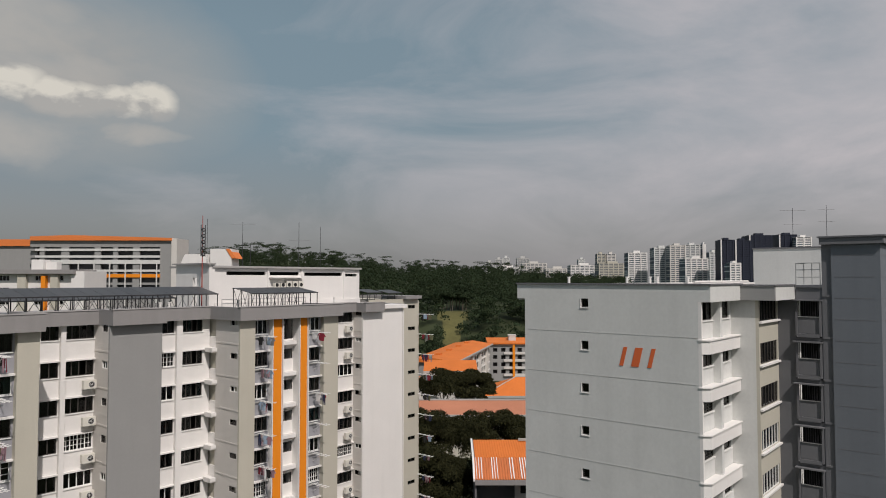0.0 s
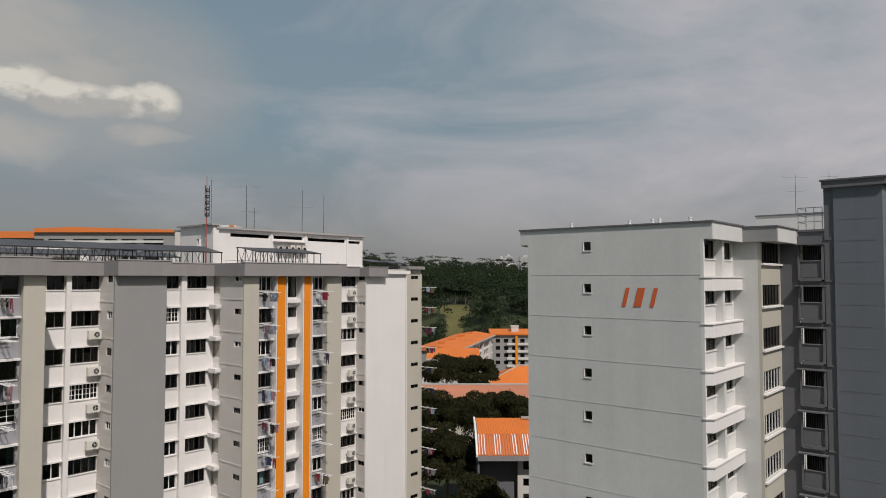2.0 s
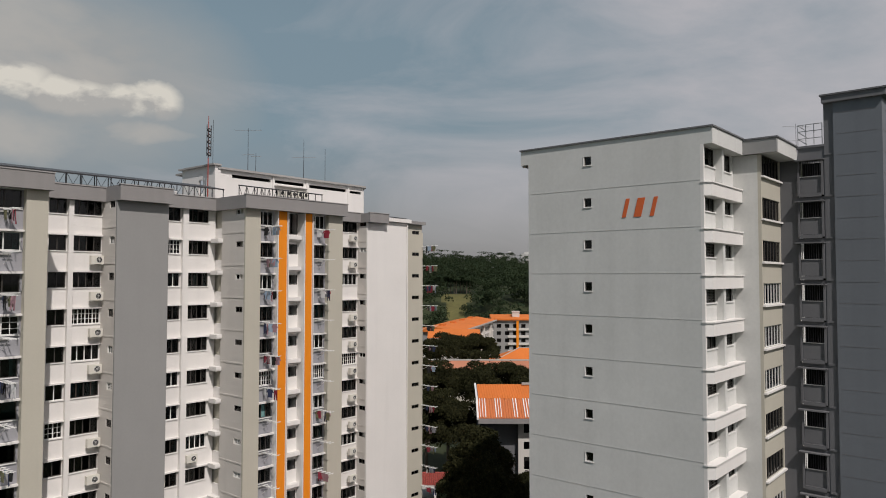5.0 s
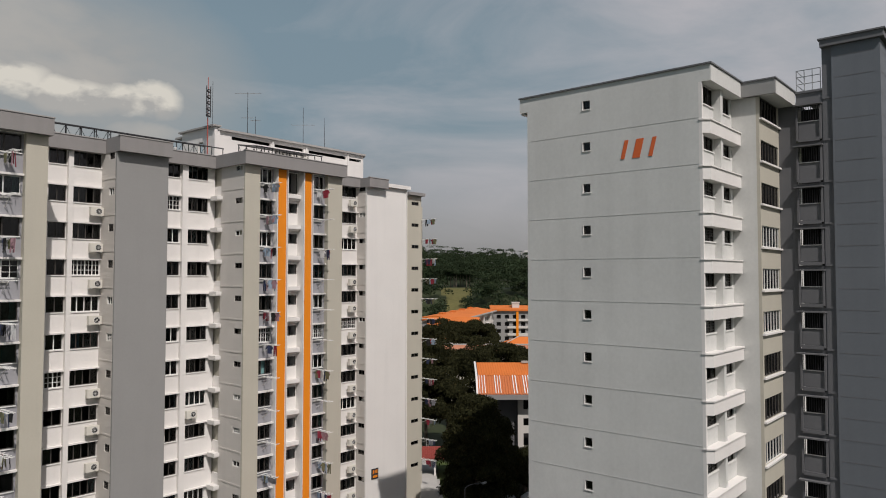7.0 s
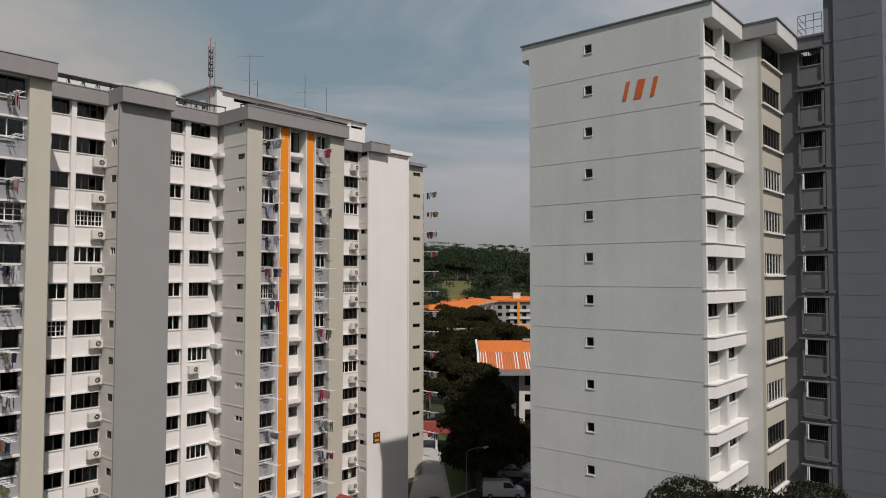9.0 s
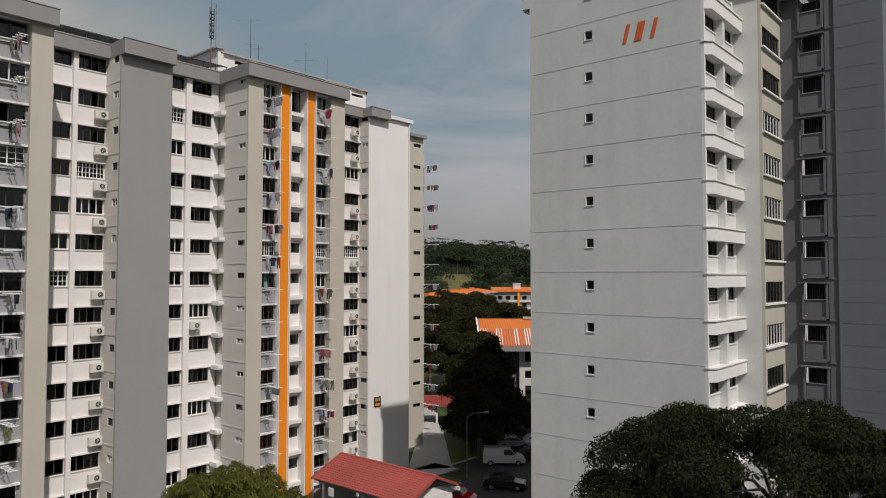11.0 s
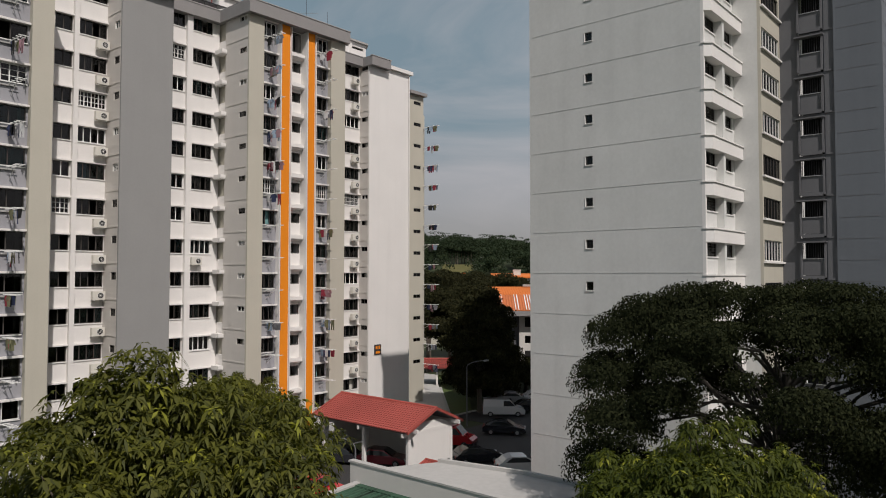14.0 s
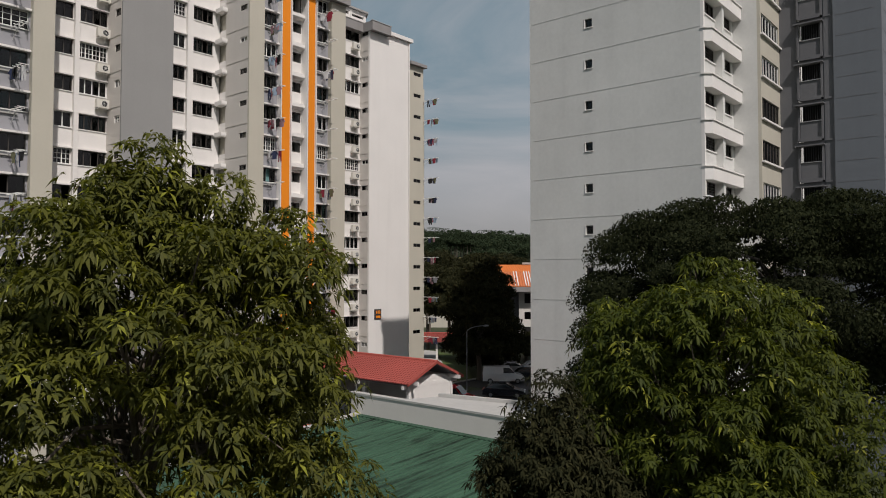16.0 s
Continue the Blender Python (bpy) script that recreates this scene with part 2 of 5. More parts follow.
class Mesh:
    """Collects boxes, bars and quads into one mesh."""

    def __init__(self):
        self.v, self.f = [], []

    def box(self, x0, x1, y0, y1, z0, z1):
        i = len(self.v)
        x0, x1, y0, y1, z0, z1 = min(x0, x1), max(x0, x1), min(y0, y1), max(y0, y1), min(z0, z1), max(z0, z1)
        self.v += [(x0, y0, z0), (x1, y0, z0), (x1, y1, z0), (x0, y1, z0), (x0, y0, z1), (x1, y0, z1), (x1, y1, z1), (x0, y1, z1)]
        self.f += [(i, i + 3, i + 2, i + 1), (i + 4, i + 5, i + 6, i + 7), (i, i + 1, i + 5, i + 4), (i + 1, i + 2, i + 6, i + 5), (i + 2, i + 3, i + 7, i + 6), (i + 3, i, i + 4, i + 7)]
        return self

    def poly(self, *pts):
        i = len(self.v)
        self.v += [tuple(p) for p in pts]
        self.f.append(tuple(range(i, i + len(pts))))
        return self

    def prism(self, outline, y0, y1, axis="y"):
        """An outline in two axes, drawn out along the third."""
        i, n = len(self.v), len(outline)
        for d in (y0, y1):
            for a, b in outline:
                self.v.append((a, d, b) if axis == "y" else (d, a, b) if axis == "x" else (a, b, d))
        self.f.append(tuple(range(i, i + n)))
        self.f.append(tuple(range(i + 2 * n - 1, i + n - 1, -1)))
        for k in range(n):
            j = (k + 1) % n
            self.f.append((i + k, i + n + k, i + n + j, i + j))
        return self

    def bar(self, a, b, r0, r1=None, sides=6):
        """A round bar from a to b, tapering from r0 to r1."""
        a, b = Vector(a), Vector(b)
        r1 = r0 if r1 is None else r1
        d = (b - a).normalized()
        p = d.orthogonal().normalized()
        q = d.cross(p)
        i = len(self.v)
        for c, r in ((a, r0), (b, r1)):
            for k in range(sides):
                w = 2 * math.pi * k / sides
                self.v.append(tuple(c + (p * math.cos(w) + q * math.sin(w)) * r))
        for k in range(sides):
            j = (k + 1) % sides
            self.f.append((i + k, i + j, i + sides + j, i + sides + k))
        self.f.append(tuple(range(i + sides - 1, i - 1, -1)))
        self.f.append(tuple(range(i + sides, i + 2 * sides)))
        return self

    def data(self, name, mat):
        me = bpy.data.meshes.new(name)
        me.from_pydata(self.v, [], self.f)
        bm = bmesh.new()
        bm.from_mesh(me)
        if len(self.f) < 20000:
            bmesh.ops.recalc_face_normals(bm, faces=bm.faces)
        bm.to_mesh(me)
        bm.free()
        me.materials.append(M[mat] if isinstance(mat, str) else mat)
        return me


def thing(name, label, category, at=(0, 0, 0), group="", kind="", turn=0):
    ob = tagged(new(name), label, category, group, kind)
    ob.matrix_basis = pose(*at, 0, 0, turn)
    return ob


def part(name, mesh, mat, parent=None, label="", at=(0, 0, 0), turn=0, kind=""):
    """Links one mesh (a Mesh, or mesh data that is shared) as an object under its thing or part."""
    data = mesh.data(name, mat) if isinstance(mesh, Mesh) else mesh
    ob = new(name, data)
    ob.parent = parent
    ob.matrix_basis = pose(*at, 0, 0, turn)
    return tagged(ob, label, kind=kind)


def solo(name, mesh, mat, label, category, kind="", group="", smooth=False):
    ob = part(name, mesh, mat, None, label, kind=kind)
    return tagged(ob, label, category, group, kind)


def facade(mesh, axis, plane, depth, u0, u1, z0, z1, holes):
    """A wall with openings: plane is its outer face, depth its thickness inwards."""
    us = sorted({u0, u1, *[h[0] for h in holes], *[h[1] for h in holes]})
    for a, b in zip(us, us[1:]):
        mid, z = (a + b) / 2, z0
        for h in sorted((h for h in holes if h[0] < mid < h[1]), key=lambda h: h[2]) + [(0, 0, z1, z1)]:
            if h[2] > z + 1e-4:
                if axis == "y":
                    mesh.box(a, b, plane, plane + depth, z, h[2])
                else:
                    mesh.box(plane, plane + depth, a, b, z, h[2])
            z = h[3]
    return mesh


# windows: the frame is the part, its panes and curtains are pieces of it
CACHE = {}


def window_meshes(w, h, n, style):
    key = (round(w, 2), round(h, 2), n, style)
    if key in CACHE:
        return CACHE[key]
    fr, t = Mesh(), 0.05
    for y in (0.0, 0.07):
        fr.v += [(-w / 2, y, 0), (w / 2, y, 0), (w / 2, y, h), (-w / 2, y, h), (-w / 2 + t, y, t), (w / 2 - t, y, t), (w / 2 - t, y, h - t), (-w / 2 + t, y, h - t)]
    for k in range(4):
        q = (k + 1) % 4
        fr.f += [(k, q, 4 + q, 4 + k), (8 + k, 12 + k, 12 + q, 8 + q), (k, 8 + k, 8 + q, q), (4 + k, 4 + q, 12 + q, 12 + k)]
    upright = Mesh().box(-0.035, 0.035, 0.005, 0.065, t, h - t)
    slim = Mesh().box(-0.018, 0.018, 0.01, 0.04, t, h - t)
    cross = Mesh().box(-w / 2 + t, w / 2 - t, 0.012, 0.038, -0.018, 0.018)
    bars = [("mullion", upright, (-w / 2 + w * k / n, 0, 0)) for k in range(1, n)]
    if style == "grid":
        bars += [("glazing_bar", slim, (-w / 2 + w * (k + 0.5) / n, 0, 0)) for k in range(n)]
        bars += [("crossbar", cross, (0, 0, z)) for z in (h / 3, 2 * h / 3)]
    if style == "louvre":
        bars += [("crossbar", cross, (0, 0, h * k / 5)) for k in range(1, 5)]
    pane = Mesh().box(-w / n / 2 + 0.03, w / n / 2 - 0.03, 0.045, 0.05, t, h - t)
    cur = Mesh()
    pts = []
    for k in range(17):
        pts.append((-w / 2 + w * k / 16, 0.22 + 0.035 * math.sin(k * 2.3)))
    for (xa, ya), (xb, yb) in zip(pts, pts[1:]):
        cur.poly((xa, ya, 0.02), (xb, yb, 0.02), (xb, yb, h), (xa, ya, h))
    sill = Mesh().box(-w / 2 - 0.03, w / 2 + 0.03, -0.15, -0.085, -0.07, -0.004)
    CACHE[key] = (fr, pane, cur, sill, bars, {})
    return CACHE[key]


def window(parent, base, x, y, z, w, h, n=2, style="plain", turn=0, frame_mat="frame", glass="glass", curtain=None, share=1.0, ledge=True):
    """A window whose opening's bottom middle is at x, y, z; base: the place of the parent."""
    fr, pane, cur, sill, bars, made = window_meshes(w, h, n, style)

    def mesh_of(kind, source, mat):
        if (kind, mat) not in made:
            made[kind, mat] = source.data(kind, mat)
        return made[kind, mat]

    ob = part("window", mesh_of("window", fr, frame_mat), None, parent, at=(x - base[0], y - base[1], z - base[2]), turn=turn)
    for nm, source, place in bars:
        part(nm, mesh_of(nm, source, frame_mat), None, ob, at=place)
    for k in range(n):
        if style != "open" or k != n // 2:
            part("pane", mesh_of("pane", pane, glass), None, ob, at=(-w / 2 + w * (k + 0.5) / n, 0, 0))
    if ledge:
        part("sill", mesh_of("sill", sill, "frame"), None, ob)
    if curtain:
        c = part("curtain", mesh_of("curtain", cur, curtain), None, ob, at=(-(1 - share) * w / 2, 0, 0))
        c.scale = (share, 1, 1)
    return ob


rng = random.Random(7)
CURTAINS = [None, None, None, None, None, None, "curtain", "blue_curtain", "teal_curtain"]
STYLES = ["plain", "plain", "plain", "grid", "open", "plain", "plain", "plain"]


def any_window(parent, base, x, y, z, w, h, n, turn=0, chance=1.0):
    cur = rng.choice(CURTAINS) if rng.random() < chance else None
    st = rng.choice(STYLES)
    if chance < 0.5 and rng.random() < 0.6:
        st = "open"
    window(parent, base, x, y, z, w, h, n, st, turn, rng.choice(["frame", "bronze", "bronze"]) if st == "plain" else "bronze" if st == "open" else "frame", "tinted" if rng.random() < 0.15 else "glass", cur, rng.choice([1.0, 1.0, 0.5, 0.4]))

# ---- ground ----
ground = Mesh().poly((-3000, -3000, -0.03), (3500, -3000, -0.03), (3500, 3500, -0.03), (-3000, 3500, -0.03))
solo("ground", ground, "earth", "flat scrubby ground that runs to the horizon", "ground", "structure")
road = Mesh().box(20, 140, 31.0, 47.6, -0.2, 0.0).box(30, 41, 47.6, 51.5, -0.2, 0.0).box(63.2, 84, 47.6, 52.6, -0.2, 0.0)
solo("road", road, "asphalt", "dark worn asphalt of the car park between the blocks", "road", "structure")
path = Mesh().box(41.05, 62.8, 51.4, 54.79, -0.2, 0.09).prism([(58.7, 54.8), (62.3, 52.1), (78.4, 67.5), (88, 76.5), (88, 79), (75.9, 68.9), (60.0, 56.2)], -0.2, 0.09, "z")
solo("footpath", path, "concrete", "pale concrete footpath beside the tall block", "footpath", "structure")
lawn = Mesh().prism([(63.4, 52.9), (67.5, 52.9), (77, 61), (84, 68), (88.3, 76.3), (78.75, 67.3)], -0.2, 0.07, "z").box(44, 59.7, 47.8, 51.1, -0.2, 0.07)
solo("lawn", lawn, "grass", "strip of mown lawn beside the footpath", "lawn", "structure")
kerb = Mesh().prism([(62.3, 52.1), (62.6, 51.9), (78.7, 67.3), (78.4, 67.5)], -0.2, 0.14, "z").box(63.4, 68.0, 52.6, 52.85, -0.2, 0.14).box(41.05, 62.8, 51.1, 51.4, -0.2, 0.14)
solo("kerb", kerb, "kerb", "pale concrete kerb along path and car park", "kerb", "structure")

# ---- the long block on the left ----
BASE = (32.0, 58.0, 0.0)
OFF = (-32.0, -58.0, 0.0)
block = thing("apartment_block", "tall white, cream and grey slab block with orange fins", "apartment block", BASE)
STOREYS = range(13)


def head(k):
    return 39.0 - 2.8 * k


def blockpart(name, mesh, mat, label=""):
    return part(name, mesh, mat, block, label, at=OFF)


YB = 56.3                      # the set-back plane of the window bays
B1, B2 = (21.0, 22.26), (22.68, 24.87)
C1, C2 = (29.75, 31.54), (32.22, 34.2)
E1 = (49.7, 52.0)
recess_holes = []
for k in STOREYS:
    h = head(k)
    for a, b in (B1, B2, C1, C2, E1):
        recess_holes.append((a, b, h - 1.13, h + 0.05))
for nm, u0, u1 in (("bay_wall", 19.0, 24.9), ("bay_wall", 28.9, 34.9), ("bay_wall", 45.0, 52.1)):
    blockpart(nm, facade(Mesh(), "y", YB, 0.22, u0, u1, 2.4, 39.3, [q for q in recess_holes if u0 <= q[0] and q[1] <= u1]), "white")
# slab edges over the windows and the pilasters between them
for u0, u1 in ((19.3, 24.9), (29.1, 34.85), (45.8, 52.1)):
    for k in range(1, 14):
        blockpart("slab_edge", Mesh().box(u0, u1, YB - 0.22, YB - 0.002, head(k) + 0.05, head(k) + 0.17), "white")
for u0, u1 in ((B1[1] + 0.03, B2[0] - 0.03), (C1[1] + 0.06, C2[0] - 0.1)):
    blockpart("pilaster", Mesh().box(u0, u1, YB - 0.34, YB - 0.004, 0, 38.95), "white")
# service niches beside the bay: parapet with a thick ledge under it, above it a near-black lining as painted shade
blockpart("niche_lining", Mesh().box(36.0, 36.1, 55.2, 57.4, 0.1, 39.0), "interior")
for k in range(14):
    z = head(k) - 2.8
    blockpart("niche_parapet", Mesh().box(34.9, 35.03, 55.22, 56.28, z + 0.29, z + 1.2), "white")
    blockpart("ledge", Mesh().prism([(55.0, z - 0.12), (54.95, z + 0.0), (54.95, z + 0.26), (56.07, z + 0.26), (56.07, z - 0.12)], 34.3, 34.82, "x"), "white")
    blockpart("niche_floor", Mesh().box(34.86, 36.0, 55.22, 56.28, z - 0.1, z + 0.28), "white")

# rooms behind the bays: back sheets and floors in near-black that stands for room shade
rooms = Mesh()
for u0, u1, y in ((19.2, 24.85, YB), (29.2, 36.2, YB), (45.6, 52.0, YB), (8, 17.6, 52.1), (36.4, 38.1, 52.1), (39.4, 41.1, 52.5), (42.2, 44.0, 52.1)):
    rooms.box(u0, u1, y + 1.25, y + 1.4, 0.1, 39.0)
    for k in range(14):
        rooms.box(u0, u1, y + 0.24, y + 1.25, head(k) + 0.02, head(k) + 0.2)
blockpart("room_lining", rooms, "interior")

# side walls with small bathroom windows
SIDE = ((24.9, 53.8, 56.3, 54.15, 55.0, -0.56, 0.02), (34.84, 51.6, 55.2, 51.95, 53.0, -0.52, -0.05), (52.1, 54.8, 56.3, 55.02, 55.98, -0.44, 0.04))
for x, y0, y1, wa, wb, low, high in SIDE:
    edges = [0.0] + [head(k) - 2.06 for k in reversed(STOREYS)] + [39.1]
    for z0, z1 in zip(edges, edges[1:]):
        blockpart("side_panel", facade(Mesh(), "x", x, 0.2, y0 + 0.2, y1 - 0.003, z0, z1, [(wa, wb, head(k) + low, head(k) + high) for k in STOREYS if z0 < head(k) + low < z1]), "stone_cream")
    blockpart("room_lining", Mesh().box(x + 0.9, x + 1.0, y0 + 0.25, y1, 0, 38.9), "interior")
    for k in STOREYS:
        window(block, BASE, x + 0.06, (wa + wb) / 2, head(k) + low, wb - wa, high - low, 2, rng.choice(["louvre", "plain", "open"]), -90, rng.choice(["bronze", "bronze", "frame"]), "glass", ledge=False)
        blockpart("slab_line", Mesh().box(x - 0.03, x - 0.002, y0 + 0.2, y1 - 0.05, head(k) - 2.12, head(k) - 2.0), "stone_cream")

# piers
blockpart("pier", Mesh().box(17.82, 19.2, 51.6, 57, 0, 38.96), "cream", "cream painted pier")
blockpart("pier", Mesh().box(24.9, 29.1, 53.8, 53.99, 0, 38.96).box(25.1, 29.1, 53.99, 57.5, 0, 38.96), "grey", "mid-grey painted stair pier")
blockpart("pier", Mesh().box(34.84, 36.38, 51.6, 51.79, 0, 38.96).box(35.04, 36.38, 51.79, 57, 0, 38.96), "cream", "cream painted pier")
blockpart("pier", Mesh().box(44.02, 45.8, 51.6, 57, 0, 38.96), "cream", "cream painted pier")
blockpart("end_wall", Mesh().box(52.1, 54.66, 54.8, 54.99, 0, 38.98).box(52.3, 54.66, 54.99, 58, 0, 38.98), "white", "tall blank white end wall")
blockpart("end_wall", Mesh().box(54.66, 58.4, 54.83, 60, 0, 39.2), "white", "tall blank white end wall")
blockpart("downpipe", Mesh().bar((58.28, 54.75, 0.1), (58.28, 54.75, 39.0), 0.07), "white")
blockpart("coping", Mesh().box(54.76, 58.7, 54.5, 60.4, 39.22, 39.62), "white")

# the tall centre bays: laundry windows, orange fins, the planter slot
holes = []
for k in STOREYS:
    holes += [(36.5, 38.0, head(k) - 1.35, head(k) - 0.12), (42.36, 43.9, head(k) - 1.35, head(k) - 0.12), (14.6, 17.7, head(k) - 1.35, head(k) - 0.12), (10.5, 13.5, head(k) - 1.35, head(k) - 0.12)]
for u0, u1 in ((36.38, 38.15), (42.24, 44.02), (8.0, 17.82)):
    blockpart("laundry_wall", facade(Mesh(), "y", 52.1, 0.22, u0, u1, 0, 38.97, [q for q in holes if u0 <= q[0] and q[1] <= u1]), "panel", "grey painted laundry bay wall")
    for k in range(14):
        z = head(k) - 0.10 if k else head(k) - 0.06
        blockpart("slab_edge", Mesh().box(u0 + 0.01, u1 - 0.01, 51.8, 52.097, z, z + 0.14), "white")
for u0, u1 in ((38.15, 39.38), (41.12, 42.24)):
    blockpart("fin", Mesh().box(u0, u1, 51.72, 53.5, 0, 38.95), "white")
    blockpart("fin_face", Mesh().box(u0 + 0.2, u1 - 0.18, 51.64, 51.716, 0, 38.95), "orange", "bright orange painted fin face")
    blockpart("fin_rib", Mesh().box(u0 + 0.01, u0 + 0.1, 51.55, 51.716, 0, 38.95), "white")
    blockpart("fin_rib", Mesh().box(u1 - 0.09, u1 - 0.01, 51.55, 51.716, 0, 38.95), "white")
slot = facade(Mesh(), "y", 52.5, 0.2, 39.38, 41.12, 0, 38.97, [(39.42, 41.08, head(k) - (1.0 if k else 2.0), head(k) - 0.1) for k in STOREYS])
blockpart("slot_wall", slot, "white")
for k in range(13):
    z = head(k) - 2.35
    blockpart("planter", Mesh().prism([(51.95, z - 0.12), (51.95, z + 0.18), (52.05, z + 0.22), (52.49, z + 0.22), (52.49, z - 0.32), (52.2, z - 0.3)], 39.4, 41.1, "x"), "white")
    blockpart("planter_rim", Mesh().box(39.4, 41.1, 51.99, 52.03, z + 0.225, z + 0.25), "white")

# cornices, the roof and the far wing
CORN = [(6.0, 19.35, 51.05, 40.2), (19.35, 24.86, 55.6, 40.1), (24.86, 29.15, 53.2, 40.2), (29.15, 34.5, 55.6, 40.1), (34.5, 45.95, 51.05, 40.15), (45.95, 51.9, 55.6, 40.0), (51.9, 54.75, 54.15, 40.0)]
for x0, x1, y, top in CORN:
    blockpart("cornice", Mesh().box(x0, x1, y, y + 0.25, 38.95, top - 0.08).box(x0, x0 + 0.25, y + 0.25, 57, 38.95, top - 0.08).box(x1 - 0.25, x1, y + 0.25, 57, 38.95, top - 0.08).box(x0 + 0.25, x1 - 0.25, y + 0.25, 57.0, 38.97, 39.2), "cornice", "mid-grey roof cornice")
    blockpart("cornice_cap", Mesh().box(x0 - 0.04, x1 + 0.04, y - 0.05, y + 0.3, top - 0.075, top), "roof")
blockpart("roof_slab", Mesh().box(6, 60.5, 57.0, 69, 38.9, 39.62).box(60.5, 69, 62.5, 74, 38.9, 39.8), "roof", "weathered concrete roof deck")
blockpart("rear_wall", Mesh().box(6, 60.4, 58.6, 68.5, 0, 38.9), "stone_cream")
wing_holes = [(66.9, 68.25, head(k) - 0.35, head(k) + 0.1) for k in range(13)]
blockpart("wing_wall", facade(Mesh(), "y", 62.0, 0.2, 60.0, 68.75, 0, 39.9, wing_holes), "cream", "cream painted wing wall")
blockpart("wing_wall", Mesh().box(68.55, 68.74, 62.2, 64.5, 0, 39.9).box(60, 68.55, 64.5, 76, 0, 39.9).box(68.55, 75.2, 67.6, 76, 0, 39.4), "cream")
for k in range(13):
    window(block, BASE, 67.575, 62.05, head(k) - 0.35, 1.35, 0.45, 2, "plain", 0, "bronze", "glass", ledge=False)
blockpart("cornice", Mesh().box(65.9, 69.0, 61.5, 70, 39.902, 40.3), "cornice")

# windows of the bays
for k in STOREYS:
    h = head(k)
    any_window(block, BASE, sum(B1) / 2, YB + 0.08, h - 1.13, B1[1] - B1[0], 1.18, 2, chance=0.9 if k < 6 else 0.3)
    any_window(block, BASE, sum(B2) / 2, YB + 0.08, h - 1.13, B2[1] - B2[0], 1.18, 4, chance=0.9 if k < 6 else 0.3)
    any_window(block, BASE, sum(C1) / 2, YB + 0.08, h - 1.13, C1[1] - C1[0], 1.18, 3, chance=0.9 if k < 5 else 0.3)
    any_window(block, BASE, sum(C2) / 2, YB + 0.08, h - 1.13, C2[1] - C2[0], 1.18, 4, chance=0.4)
    any_window(block, BASE, sum(E1) / 2, YB + 0.08, h - 1.13, E1[1] - E1[0], 1.18, 4, chance=0.4)
    for a, b in ((36.5, 38.0), (42.36, 43.9), (14.6, 17.7)):
        any_window(block, BASE, (a + b) / 2, 52.16, h - 1.35, b - a, 1.23, 3, chance=0.5)
    window(block, BASE, 40.25, 52.56, h - (1.0 if k else 2.0), 1.66, 0.9 if k else 1.9, 2, "open", 0, "bronze", ledge=False)

# machine room on the roof
PH = (45.0, 62.0, 39.6)
pent = thing("machine_room", "long white lift machine room with dark vent slots", "machine room", PH)
slots = [(39.3, 43.9, 42.85, 43.2), (44.4, 48.2, 42.85, 43.2), (48.9, 54.3, 42.8, 43.15), (54.8, 56.6, 42.75, 43.05)]
pp = (-PH[0], -PH[1], -PH[2])
part("wall", facade(Mesh(), "y", 60.6, 0.2, 37.9, 57.0, 39.62, 43.55, slots), "white", pent, at=pp)
part("end_wall", Mesh().prism([(57.0, 60.6), (57.7, 61.6), (57.7, 68), (57.5, 68), (57.5, 61.7), (57.0, 60.9)], 39.62, 43.55, "z"), "white", pent, at=pp)
# near-black sheet behind the vent slots, their shade given as colour
part("interior_wall", Mesh().box(38.2, 56.8, 61.6, 61.7, 39.62, 43.5), "interior", pent, at=pp)
part("roof", Mesh().prism([(37.6, 60.3), (57.1, 60.3), (58.0, 61.5), (58.0, 68.3), (37.6, 68.3)], 43.55, 43.75, "z"), "roof", pent, at=pp)
for x in (44.15, 48.55, 54.55):
    part("pilaster", Mesh().box(x - 0.1, x + 0.1, 60.5, 60.597, 39.62, 43.54), "white", pent, at=pp)
part("canopy", Mesh().box(44.3, 48.4, 60.0, 60.597, 42.55, 42.66), "white", pent, at=pp)
part("base_plinth", Mesh().box(38.0, 57.0, 60.45, 60.597, 39.63, 40.2), "white", pent, at=pp)
part("end_wall", facade(Mesh(), "x", 37.3, 0.2, 60.6, 66.4, 39.62, 43.85, [(62.5, 63.3, 39.62, 42.6)]).box(37.3, 37.9, 60.4, 60.597, 39.62, 43.85), "white", pent, at=pp)
part("end_roof", Mesh().box(37.0, 37.9, 60.2, 66.7, 43.852, 44.0), "roof", pent, at=pp)

# ---- the block on the right ----
RB = (60.0, 20.0, 0.0)
RO = (-60.0, -20.0, 0.0)
right = thing("apartment_block", "tall pale grey block with a blank gable wall", "apartment block", RB)


def rightpart(name, mesh, mat, label=""):
    return part(name, mesh, mat, right, label, at=RO)


